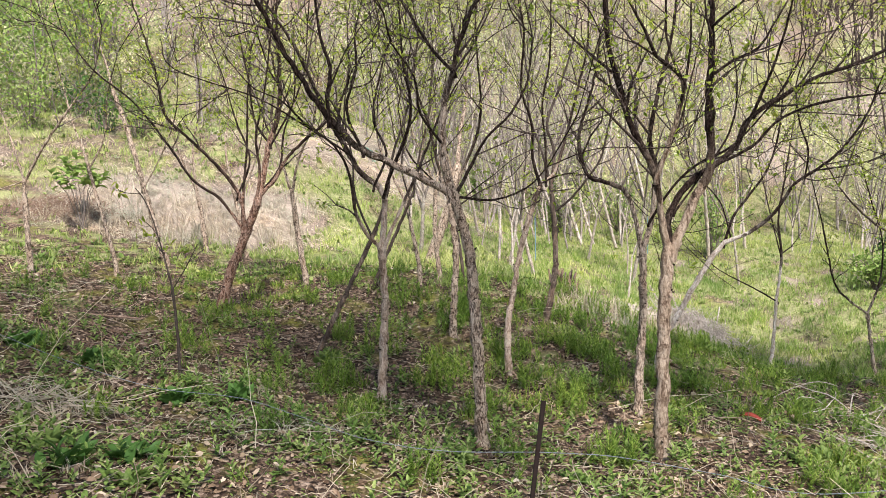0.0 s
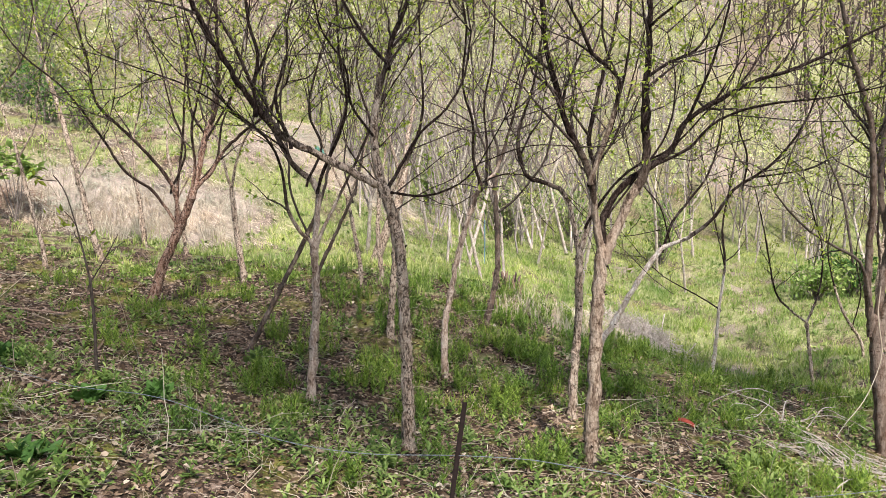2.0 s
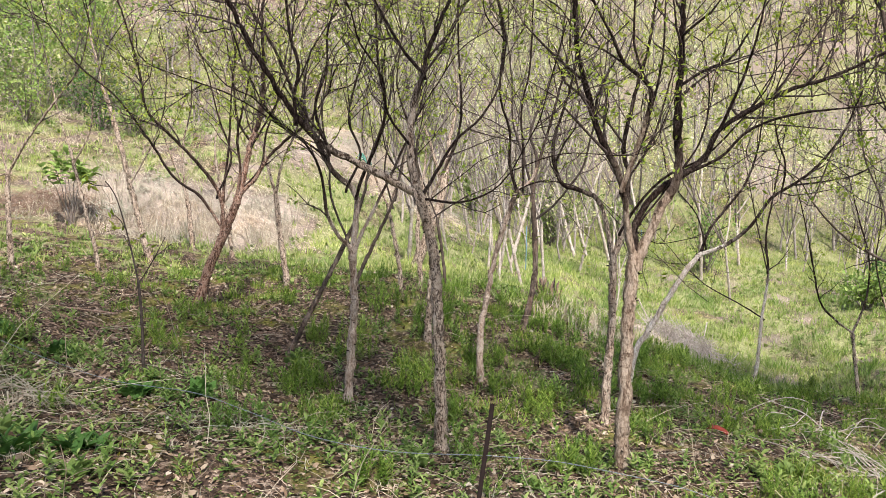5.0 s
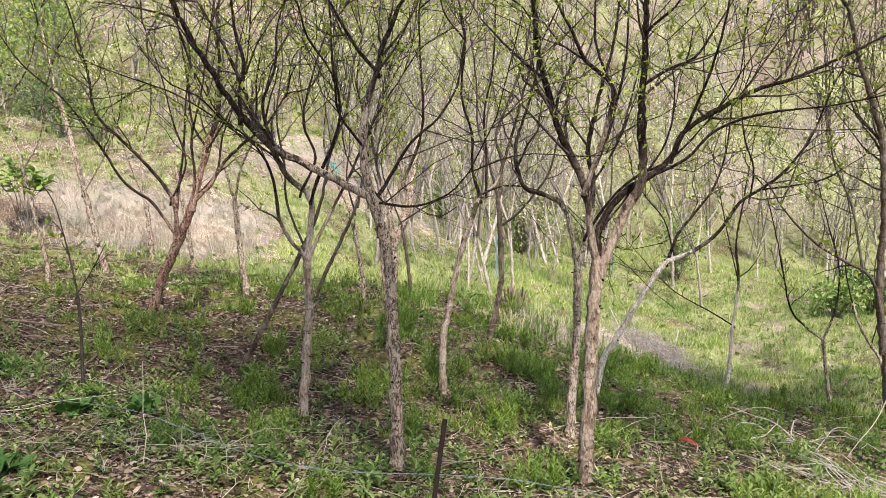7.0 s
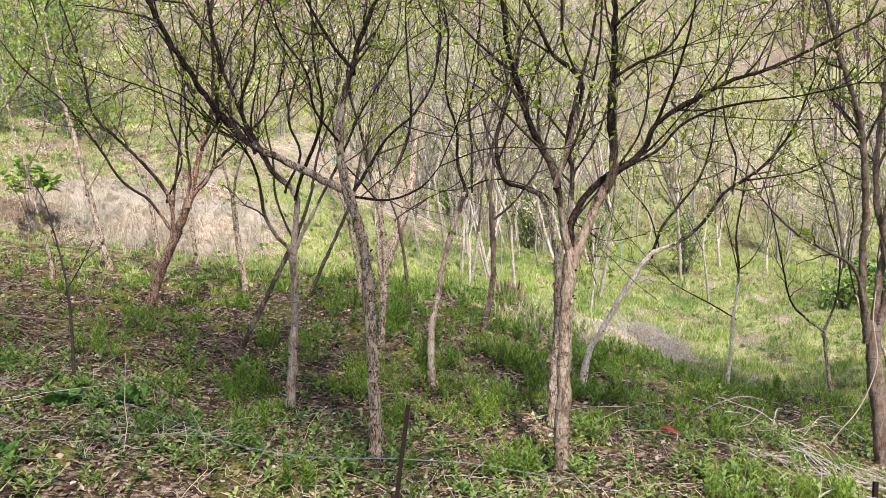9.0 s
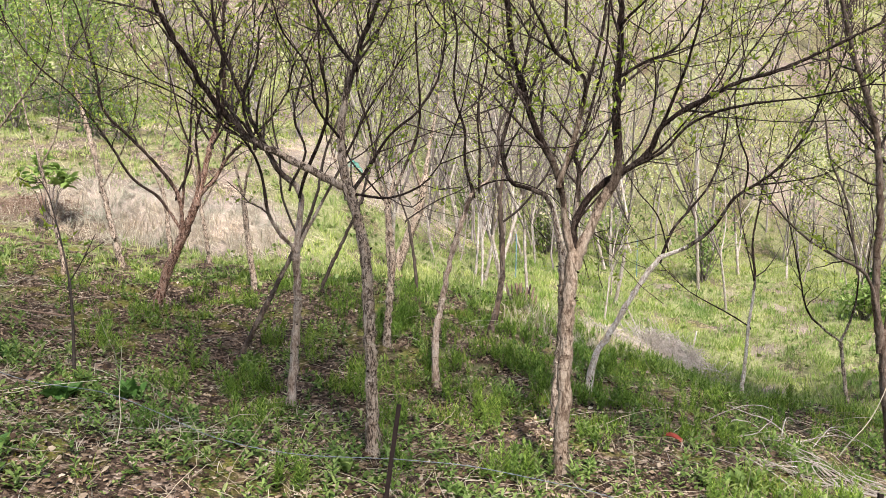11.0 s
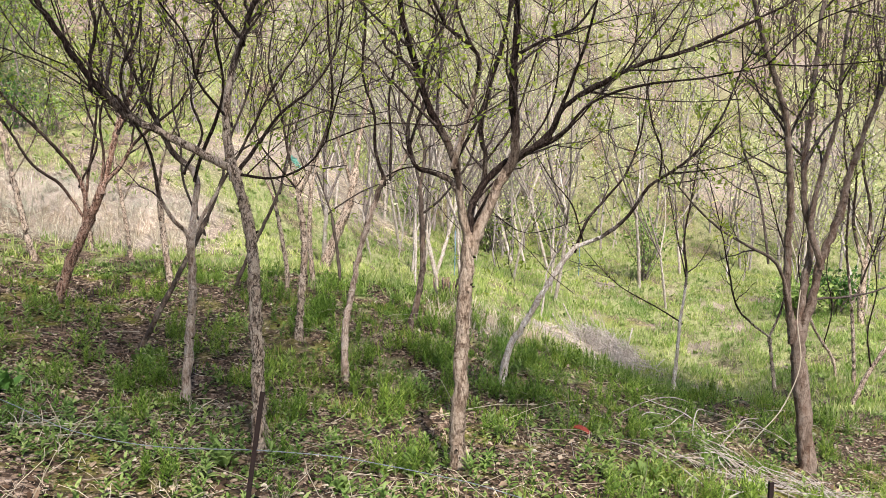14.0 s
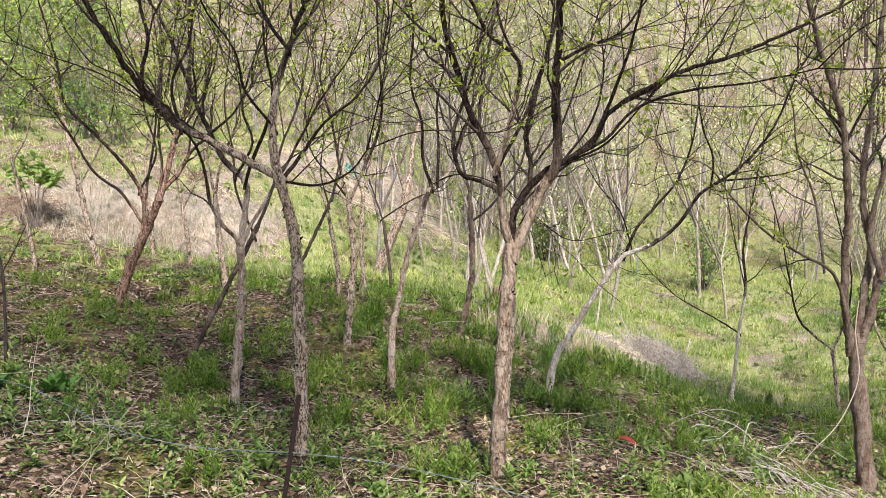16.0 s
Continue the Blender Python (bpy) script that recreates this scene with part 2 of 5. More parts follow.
MAT["blue_pole"] = plain("blue_plastic", (0.12, 0.22, 0.27), 0.5)
MAT["red_plastic"] = plain("red_plastic", (0.25, 0.05, 0.032), 0.65)
MAT["net"] = plain("green_net", (0.09, 0.22, 0.17), 0.8)

# ---- mesh tools ----


def mesh_of(name, verts, faces, mat, smooth=True):
    """A mesh from an (n, 3) array and an (m, k) array of faces with k corners."""
    me = bpy.data.meshes.new(name)
    verts, faces = np.asarray(verts, np.float32).reshape(-1, 3), np.asarray(faces, np.int32)
    n, k = faces.shape
    me.vertices.add(len(verts))
    me.vertices.foreach_set("co", verts.ravel())
    me.loops.add(n * k)
    me.loops.foreach_set("vertex_index", faces.ravel())
    me.polygons.add(n)
    me.polygons.foreach_set("loop_start", np.arange(0, n * k, k, dtype=np.int32))
    me.polygons.foreach_set("loop_total", np.full(n, k, np.int32))
    me.polygons.foreach_set("use_smooth", np.full(n, smooth, bool))
    me.materials.append(mat)
    me.update(calc_edges=True)
    return me


def part(name, data, parent, label=""):
    ob = new(name, data)
    ob.parent = parent
    return tagged(ob, label) if label else ob


def empty(name, place, label, category, group="", kind=""):
    ob = new(name)
    ob.empty_display_size = 0.1
    ob.location = place
    return tagged(ob, label, category, group, kind)


def join(bits):
    """Several (verts, faces) into one."""
    vs, fs, n = [], [], 0
    for v, f in bits:
        vs.append(v.reshape(-1, 3))
        fs.append(f + n)
        n += len(vs[-1])
    return np.concatenate(vs), np.concatenate(fs)


def unit(v):
    return v / np.maximum(np.linalg.norm(v, axis=-1, keepdims=True), 1e-9)


def tubes(pts, rad, sides):
    """Tapered tubes: pts (T, P, 3), rad (T, P). Closed at the tips by their thinness."""
    t, p, _ = pts.shape
    d = np.gradient(pts, axis=1) if p > 2 else np.repeat(pts[:, 1:] - pts[:, :1], 2, 1)
    d = unit(d)
    ref = np.where(np.abs(d[:, :1, 2:]) > 0.9, np.array([1.0, 0, 0]), np.array([0, 0, 1.0]))
    u = unit(np.cross(d, np.broadcast_to(ref, d.shape)))
    w = np.cross(d, u)
    a = np.arange(sides) * 2 * np.pi / sides
    ring = u[:, :, None] * np.cos(a)[:, None] + w[:, :, None] * np.sin(a)[:, None]
    v = pts[:, :, None] + ring * rad[:, :, None, None]
    i = np.arange(t * p * sides).reshape(t, p, sides)
    f = np.stack([i[:, :-1], np.roll(i[:, :-1], -1, 2), np.roll(i[:, 1:], -1, 2), i[:, 1:]], -1)
    return v.reshape(-1, 3), f.reshape(-1, 4)


def smooth_line(pts, step):
    """A rounded line through a few bends (Catmull-Rom), about step metres from point to point."""
    p = np.asarray(pts, float)
    p = np.vstack([2 * p[0] - p[1], p, 2 * p[-1] - p[-2]])
    out = []
    for a, b, c, d in zip(p, p[1:], p[2:], p[3:]):
        n = max(2, int(np.linalg.norm(c - b) / step))
        t = np.linspace(0, 1, n, endpoint=False)[:, None]
        out.append(0.5 * (2 * b + (c - a) * t + (2 * a - 5 * b + 4 * c - d) * t**2 + (3 * b - a - 3 * c + d) * t**3))
    out.append(p[-2:-1])
    return np.concatenate(out)


def leaves(at, way, up, length, width):
    """Small folded blades, four corners each: (n, 3) places, ways and faces' ups; (n,) sizes."""
    way = unit(way)
    side = unit(np.cross(way, up))
    nor = np.cross(side, way)
    l, w = length[:, None], width[:, None]
    v = np.stack([at, at + way * l * 0.45 + side * w * 0.5 + nor * w * 0.12, at + way * l - nor * l * 0.08, at + way * l * 0.45 - side * w * 0.5 + nor * w * 0.12], 1)
    return v.reshape(-1, 3), np.arange(len(at) * 4).reshape(-1, 4)


def oval_leaves(at, way, up, length, width):
    """Rounder leaves, six corners each, arched along the midrib."""
    way = unit(way)
    side = unit(np.cross(way, up))
    nor = np.cross(side, way)
    l, w = length[:, None], width[:, None]
    v = np.stack([at, at + way * l * 0.3 + side * w * 0.45 + nor * l * 0.06, at + way * l * 0.3 - side * w * 0.45 + nor * l * 0.06,
                  at + way * l * 0.7 + side * w * 0.42, at + way * l * 0.7 - side * w * 0.42, at + way * l - nor * l * 0.14], 1)
    k = np.arange(len(at))[:, None] * 6
    f = np.concatenate([k + np.array([[0, 1, 2]]), k + np.array([[1, 3, 4]]), k + np.array([[1, 4, 2]]), k + np.array([[3, 5, 4]])])
    return v.reshape(-1, 3), f


def blades(at, way, bend, length, width, turn):
    """Grass blades of two quads, bent over: (n, 3) places, ways up and bends sideways."""
    side = np.stack([np.cos(turn), np.sin(turn), np.zeros_like(turn)], 1) * width[:, None] * 0.5
    l = length[:, None]
    m, tip = at + way * l * 0.55 + bend * l * 0.2, at + way * l * 0.95 + bend * l * 0.75
    v = np.stack([at - side, at + side, m + side * 0.8, m - side * 0.8, tip + side * 0.12, tip - side * 0.12], 1)
    k = np.arange(len(at))[:, None] * 6
    f = np.concatenate([k + np.array([[0, 1, 2, 3]]), k + np.array([[3, 2, 4, 5]])])
    return v.reshape(-1, 3), f


def wave(x, y, scale, seed):
    """Smooth noise in the plane, about -1 to 1."""
    g = np.random.default_rng(seed)
    out = 0
    for o in range(6):
        a, ph, k = g.uniform(0, 6.28), g.uniform(0, 6.28), g.uniform(0.7, 1.6) / scale
        out = out + np.sin(k * (x * np.cos(a) + y * np.sin(a)) * 6.28 + ph + 1.3 * np.sin(k * 3.1 * (y * np.cos(a) - x * np.sin(a)) + ph))
    return out / 3.2


# ---- the ground ----


def step(v, a, b):
    t = np.clip((v - a) / (b - a), 0, 1)
    return t * t * (3 - 2 * t)


def height(x, y):
    x, y = np.asarray(x, float), np.asarray(y, float)
    xs = 9 * np.tanh(x / 9)
    ys = np.minimum(y, 22)
    z = -0.07 - 0.156 * xs + 0.051 * np.maximum(ys, 0)
    for cx, cy, s, a in ((1, 10, 3, 0.394), (5, 12.5, 3, -0.926), (6, 18, 4, -0.34), (-4, 12, 4, -0.275), (1.5, 6.5, 2, -0.12), (-2, 7, 2, -0.184), (4.4, 6.6, 1.4, -0.14), (5.9, 14.9, 2.0, -0.317), (5.6, 18, 2.5, -0.167), (2.6, 8.5, 0.9, -0.05),
                         (1.2, 9.0, 1.2, -0.091), (-0.3, 6.4, 1.2, -0.111), (1.75, 6.6, 0.7, 0.06), (1.35, 5.2, 0.7, 0.043), (2.4, 10.4, 1.0, 0.03), (3.3, 13.2, 1.0, 0.12), (4.5, 14.4, 0.9, 0.1), (3.1, 9.5, 0.9, -0.13), (4.3, 10.4, 1.4, -0.25), (2.7, 5.95, 0.85, 0.15), (1.37, 5.0, 0.5, 0.03)):
        z = z + a * np.exp(-((x - cx) ** 2 + (y - cy) ** 2) / s**2)
    bank = step(-x + 0.12 * y, 0.5, 5)                      # dry bank up the left side
    z = z + bank * 1.5 * step(y, 12.5, 18) + 0.5 * np.maximum(y - 17, 0) * bank * 0.25
    z = z + 0.55 * np.maximum(y - 23 - 0.15 * x, 0) * step(y, 22, 34)       # the far hillside
    z = z + 0.05 * wave(x, y, 2.3, 3) + 0.02 * wave(x, y, 0.6, 4) + 0.25 * wave(x, y, 14, 5) * step(y, 14, 30)
    return z


def spread(a, b, n, fine_a, fine_b, share):
    """Grid lines from a to b, most of them between fine_a and fine_b."""
    k = int(n * share)
    rest = n - k
    left = int(rest * 0.5)
    t = np.linspace(0, 1, left, endpoint=False) ** 0.45
    s = np.linspace(0, 1, rest - left + 1)[1:] ** 2.2
    return np.concatenate([a + (fine_a - a) * t, np.linspace(fine_a, fine_b, k), fine_b + (b - fine_b) * s])


gx, gy = spread(-70, 80, 210, -6, 9, 0.62), spread(-40, 130, 250, 3, 20, 0.66)
GX, GY = np.meshgrid(gx, gy)
GZ = height(GX, GY)
idx = np.arange(GX.size).reshape(GX.shape)
gm = mesh_of("ground", np.stack([GX, GY, GZ], -1), np.stack([idx[:-1, :-1], idx[:-1, 1:], idx[1:, 1:], idx[1:, :-1]], -1).reshape(-1, 4), MAT["ground"])


def dryness(x, y):
    """Where last year's straw lies: the bank, its foot, patches on the far slope."""
    bank = step(-x - 0.04 * y, 1.2, 2.2) * step(y, 12.6, 13.6) * (1 - step(y, 14.4, 15.9)) * (1 - step(-x, 5.8, 7.4))
    bank = bank + 0.8 * step(y - 0.2 * x, 16.2, 18) * (1 - step(y, 21, 24)) * step(-x, -1.5, 0.5) * (1 - step(-x, 2.5, 4))
    patchy = 0.5 * step(wave(x, y, 1.9, 17), 0.2, 0.9) * step(x, 3.2, 4.5) * step(y, 9.5, 11) * (1 - step(y, 19, 22))
    strip = np.exp(-((y - np.interp(x, (1.9, 2.4, 3.3, 4.4, 5.3), (9.9, 10.6, 12.7, 13.8, 14.5))) / 0.62) ** 2) * step(x, 1.3, 1.9) * (1 - step(x, 4.3, 5.0)) * (0.75 + 0.6 * wave(x, y, 0.5, 23))
    strip = np.maximum(strip, np.exp(-((y - np.interp(x, (2.0, 3.3, 4.4), (12.9, 13.1, 13.9))) / 0.65) ** 2) * step(x, 1.8, 2.2) * (1 - step(x, 4.2, 4.8)))
    far = 0.55 * step(wave(x, y, 7, 8), -0.1, 0.9) * step(y, 25, 31)
    brushy = (0.10 + 0.35 * wave(x, y, 1.6, 15)) * step(-x - 0.04 * y, 1.6, 3) * step(y, 14, 15.5) * (1 - step(y, 24, 28))
    return np.clip(np.maximum(np.maximum(bank, brushy), patchy) + strip * 0.8 + far, 0, 1)


def lushness(x, y):
    """Where grass covers the soil."""
    valley = step(y + 0.55 * x, 9.8, 11.6) * (1 - step(y, 25, 32) * 0.3)
    mound = 0.8 * np.exp(-((x - 1.2) / 2.1) ** 2 - ((y - 8.2) / 2.1) ** 2) + 0.9 * step(y, 9.0, 10.2) + 0.35 * step(x, 1.6, 2.6) + 0.75 * np.exp(-((x + 4.4) / 1.5) ** 2 - ((y - 8.0) / 1.4) ** 2)
    mound = np.clip(mound * 1.15, 0, 1) * (0.10 + 0.90 * step(wave(x, y, 0.8, 11) + 0.8 * wave(x, y, 0.3, 13), -0.3, 0.7))
    valley = valley * (1 - 0.55 * step(x, 4.6, 6) * (1 - step(y, 11, 13.5)))
    valley = valley * (1 - 0.4 * step(y, 14.5, 16) * step(-x, 2, 4))
    valley = valley * (0.5 + 0.45 * step(wave(x, y, 2.1, 12), -0.7, 0.1))
    return np.clip(np.maximum(valley, mound) - dryness(x, y), 0, 1)


for key, fn in (("dry", dryness), ("green", lushness)):
    gm.attributes.new(key, "FLOAT", "POINT").data.foreach_set("value", fn(GX, GY).ravel().astype(np.float32))
ground = tagged(new("ground", gm), "sloping woodland soil with moss and leaf litter", "ground", kind="structure")

# ---- trees ----


def grow(lines, rng, count, reach, spread_a, lift, first=0.2):
    """Side shoots from a list of (points, radii): (n, 5, 3) lines, (n, 5) radii."""
    starts, ways, lens, rads = [], [], [], []
    for pts, rad in lines:
        n = len(pts)
        seg = np.linalg.norm(np.diff(pts, axis=0), axis=1)
        total = seg.sum()
        k = max(1, int(count * total + rng.random()))
        s = first + (1 - first) * rng.random(k) ** 0.8
        i = np.minimum((s * (n - 1)).astype(int), n - 2)
        d = unit(pts[i + 1] - pts[i])
        ran = unit(rng.normal(size=(k, 3)))
        off = unit(ran - d * (ran * d).sum(1, keepdims=True))
        ang = rng.uniform(spread_a * 0.6, spread_a * 1.3, (k, 1))
        w = unit(d * np.cos(ang) + off * np.sin(ang) + np.array([0, 0, lift]))
        starts.append(pts[i])
        ways.append(w)
        lens.append(np.minimum(reach * rng.uniform(0.4, 1.2, k) * (1.15 - 0.6 * s), total * 0.8))
        rads.append(np.minimum(np.interp(s * (n - 1), np.arange(n), rad) * 0.6, 0.011))
    st, wy, ln, rd = np.concatenate(starts), np.concatenate(ways), np.concatenate(lens), np.concatenate(rads)
    t = np.linspace(0, 1, 5)
    side = unit(rng.normal(size=st.shape)) * 0.22
    pts = st[:, None] + wy[:, None] * (ln[:, None] * t)[..., None] + (side + np.array([0, 0, 0.10]))[:, None] * (ln[:, None] * t**2)[..., None]
    pts[:, 1:4] += rng.normal(size=(len(st), 3, 3)) * (ln * 0.025)[:, None, None]
    return pts, rd[:, None] * (1 - 0.75 * t)


def crown(lines, rng, shoots=4.2, reach=0.75, twigs=9.0, leaf_share=0.5, leaf=0.042):
    """Branches, twigs and young leaves of a tree's limbs."""
    p1, r1 = grow(lines, rng, shoots, reach, 0.85, 0.08, 0.3)
    p2, r2 = grow(list(zip(p1, r1)), rng, twigs, 0.46, 0.95, 0.04, 0.12)
    r1, r2 = np.maximum(r1, 0.003), np.maximum(r2 * 0.8, 0.0015)
    wood = join([tubes(p1, r1, 5), tubes(p2, r2, 3)])
    n = int(len(p2) * leaf_share * 6.5)
    j, s = rng.integers(0, len(p2), n), rng.integers(1, 5, n)
    at = p2[j, s] + rng.normal(size=(n, 3)) * 0.012
    way = unit(rng.normal(size=(n, 3)) + np.array([0, 0, 0.2]))
    size = leaf * rng.uniform(0.5, 1.3, n)
    green = leaves(at, way, unit(rng.normal(size=(n, 3)) + np.array([0, 0, 1.0])), size, size * 0.42)
    return wood, green


def stem(pts, r0, r1, sides, seed, rough=0.08, flare=0.0, cap=False):
    """A knobbly tapering stem through a few bends."""
    line = smooth_line(pts, max(0.035, r0 * 0.9) if r0 > 0.02 else 0.06)
    g = np.random.default_rng(seed)
    n = len(line)
    t = np.linspace(0, 1, n)
    line[1:-1] += g.normal(size=(n - 2, 3)) * min(r0 * 0.10, 0.004)
    rad = (r0 + (r1 - r0) * t) * (1 + rough * np.interp(t, np.linspace(0, 1, max(3, n // 2)), g.normal(size=max(3, n // 2))))
    rad *= 1 + flare * np.exp(-t * 14)
    if cap:
        d = unit(line[-1] - line[-3])
        line = np.vstack([line, line[-1] + d * r1 * 0.5, line[-1] + d * r1 * 1.0, line[-1] + d * r1 * 1.5])
        rad = np.append(rad, [r1 * 0.9, r1 * 0.65, r1 * 0.12])
        t = np.append(t, [1, 1, 1])
    v, f = tubes(line[None], rad[None], sides)
    stem.along = np.repeat(t * np.linalg.norm(np.diff(line, axis=0), axis=1).sum(), sides)
    if rough:
        v = v + unit(g.normal(size=v.shape)) * (r0 * 0.07)
    return (v, f), (line, rad)


def aged(me, old):
    """Writes how old the bark is, point by point."""
    me.attributes.new("old", "FLOAT", "POINT").data.foreach_set("value", np.asarray(old, np.float32))
    return me


PEELING = {"bark_pale": 1.0, "bark_cream": 0.3, "bark_tan": 0.35, "bark_red": 0.9, "bark_white": 0.25}


def around(line, rad, g, n):
    """Places on a trunk: surface points, ways out and ways up."""
    i = g.integers(2, len(line) - 4, n)
    up = unit(line[i + 1] - line[i])
    a = g.uniform(0, 6.28, n)
    out = unit(np.stack([np.cos(a), np.sin(a), np.zeros(n)], 1))
    out = unit(out - up * (out * up).sum(1, keepdims=True))
    at = line[i] + (line[i + 1] - line[i]) * g.random((n, 1)) + out * rad[i][:, None]
    return at, out, up


def flakes(line, rad, g, n, size):
    """Loose bark scales, held at the top or at one side and curling away from the trunk."""
    at, out, up = around(line, rad, g, n)
    side = np.cross(up, out)
    l, w = size * g.uniform(0.5, 1.6, (n, 1)), size * g.uniform(0.25, 0.7, (n, 1))
    lift = size * g.uniform(0.12, 0.6, (n, 1))
    flip = np.where(g.random((n, 1)) < 0.6, -1.0, 1.0)
    skew = g.normal(size=(n, 1)) * 0.3
    top = at - out * 0.002
    v = np.stack([top - side * w * 0.5, top + side * w * 0.5, at + up * flip * l + side * (w * 0.45 + skew * l) + out * lift, at + up * flip * l * 0.8 + side * (skew * l - w * 0.4) + out * lift * 0.5], 1)
    return v.reshape(-1, 3), np.arange(n * 4).reshape(-1, 4)


def knots(line, rad, g, n):
    """Short broken stubs of side shoots."""
    at, out, up = around(line, rad, g, n)
    t = np.array([-0.5, 0.5, 1.0])
    ln = g.uniform(0.007, 0.02, (n, 1, 1))
    way = unit(out + up * g.uniform(-0.2, 0.6, (n, 1)))
    p = at[:, None] + way[:, None] * (ln * t[:, None])
    return tubes(p, g.uniform(0.003, 0.007, (n, 1)) * np.array([1.3, 1.0, 0.5]), 6)


class Tree:
    """A young tree: place of its foot, trunk through a few bends (sideways, up), then limbs, then close()."""

    def __init__(self, foot, r0, r1, bends, label, trunk="bark_pale", age=1.0, leaf="leaf_young", seed=1, share=0.5, fade=0.25):
        self.rng = np.random.default_rng(seed)
        self.seed, self.leaf, self.share, self.lines = seed, leaf, share, []
        x, y, z = foot
        self.ob = empty("young_tree", foot, label, "tree", "young trees of the plantation")
        low = float(height(x, y)) - z - 0.08
        pts = np.array([(0, 0, min(low, -0.08))] + [(0, 0, 0)] + [(a, 0, b) for a, b in bends])
        body, line = stem(pts, r0 * 0.92, r1 * 0.9, 12, seed, 0.04 if trunk == "bark_tan" else 0.07, 0.6, True)
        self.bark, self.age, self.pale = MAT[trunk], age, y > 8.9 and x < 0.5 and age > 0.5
        rise = stem.along / stem.along.max()
        bole = part("trunk", aged(mesh_of("trunk", *body, self.bark), age * (1 - fade * rise**2)), self.ob)
        if y < 10 and r0 > 0.025 and trunk in PEELING:
            g = np.random.default_rng(seed + 7)
            peel = flakes(*line, g, int(PEELING[trunk] * len(line[0]) * line[1].mean() * 170), 0.014 + 0.22 * r0)
            tagged(part("peeling_bark", aged(mesh_of("peeling_bark", *peel, self.bark, False), np.full(len(peel[0]), 1.0)), bole, "curled loose bark scales"), kind="stuff")
        if y < 9 and age > 0.5:
            stubs = knots(*line, np.random.default_rng(seed + 9), 16 if trunk == "bark_tan" else 9)
            tagged(part("twig_stubs", mesh_of("twig_stubs", *stubs, MAT["bark_dark"]), bole, "dark broken twig stubs"), kind="stuff")

    def limb(self, r0, r1, near, far, *bends, reach=None):
        """near, far: how far the limb's foot and tip lie behind the trunk."""
        t = np.linspace(near, far, len(bends))
        pts = np.array([(a, d, b) for (a, b), d in zip(bends, t)])
        r0, r1 = r0 * 0.95, r1 * 1.08
        inside = pts[0] - unit(pts[1] - pts[0]) * 0.03 - np.array([0, 0, 0.02 + r0 * 0.6])
        body, line = stem(np.vstack([inside, pts]), r0, r1, 8, self.seed + len(self.lines) + 5, 0.06)
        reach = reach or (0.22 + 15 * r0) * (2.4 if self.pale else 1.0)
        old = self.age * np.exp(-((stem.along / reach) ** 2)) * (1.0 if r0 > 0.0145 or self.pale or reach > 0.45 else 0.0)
        part("limb", aged(mesh_of("limb", *body, self.bark), old), self.ob)
        self.lines.append(line)

    def top(self, count, length):
        """Limbs go on above in steep shoots."""
        for line, rad in list(self.lines):
            end = unit(line[-1] - line[-4])
            for _ in range(count):
                d = unit(end + self.rng.normal(size=3) * 0.42 + np.array([0, 0, 0.05]))
                ln = length * self.rng.uniform(0.6, 1.2)
                p = [line[-1], line[-1] + d * ln * 0.4 + self.rng.normal(size=3) * 0.05, line[-1] + d * ln * 0.75 + self.rng.normal(size=3) * 0.07, line[-1] + (d + np.array([0, 0, 0.15])) * ln]
                body, more = stem(p, rad[-1], 0.003, 6, self.seed + len(self.lines) + 40, 0.05)
                part("limb", mesh_of("limb", *body, self.bark), self.ob)
                self.lines.append(more)

    def close(self, shoots=3.9, reach=0.75, twigs=8.0, leaf=0.042, count=2, length=1.0):
        if count:
            self.top(count, length)
        wood, green = crown(self.lines, self.rng, shoots, reach, twigs, self.share, leaf)
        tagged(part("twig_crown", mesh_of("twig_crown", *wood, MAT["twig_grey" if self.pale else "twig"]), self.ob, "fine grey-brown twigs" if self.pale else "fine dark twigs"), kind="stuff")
        tagged(part("foliage", mesh_of("foliage", *green, MAT[self.leaf], False), self.ob, "sparse young yellow-green leaves"), kind="stuff")


t = Tree((0.221, 5.130, 0.083), 0.042, 0.034, [(-0.01, 0.37), (-0.03, 0.81), (-0.06, 1.21), (-0.11, 1.44), (-0.17, 1.61)], "young tree with flaky pale brown bark and wide dark limbs", trunk="bark_pale", age=1.00, seed=100, share=0.68)
t.limb(0.028, 0.011, 0.00, -0.35, (-0.17, 1.61), (-0.55, 1.80), (-0.74, 1.90), (-0.86, 2.02), (-0.98, 2.19), (-1.08, 2.36), (-1.17, 2.52), (-1.31, 2.82))
t.limb(0.030, 0.010, 0.00, 0.20, (-0.17, 1.61), (-0.21, 1.80), (-0.22, 1.97), (-0.20, 2.18), (-0.14, 2.39), (-0.10, 2.57), (0.05, 2.92))
t.limb(0.014, 0.006, 0.10, 0.35, (-0.15, 2.37), (-0.26, 2.50), (-0.40, 2.73), (-0.54, 2.99))
t.limb(0.013, 0.005, 0.00, 0.50, (-0.14, 1.59), (-0.06, 1.74), (0.06, 1.95), (0.23, 2.12), (0.35, 2.34), (0.40, 2.64))
t.limb(0.010, 0.004, 0.00, -0.30, (-0.13, 1.58), (0.09, 1.56), (0.28, 1.63), (0.39, 1.75))
t.limb(0.014, 0.006, -0.20, -0.10, (-0.89, 2.06), (-0.90, 2.20), (-0.88, 2.36), (-0.94, 2.56), (-0.97, 2.80))
t.limb(0.012, 0.004, -0.10, 0.40, (-0.71, 1.88), (-0.81, 2.13), (-0.76, 2.39), (-0.77, 2.65), (-0.73, 2.90))
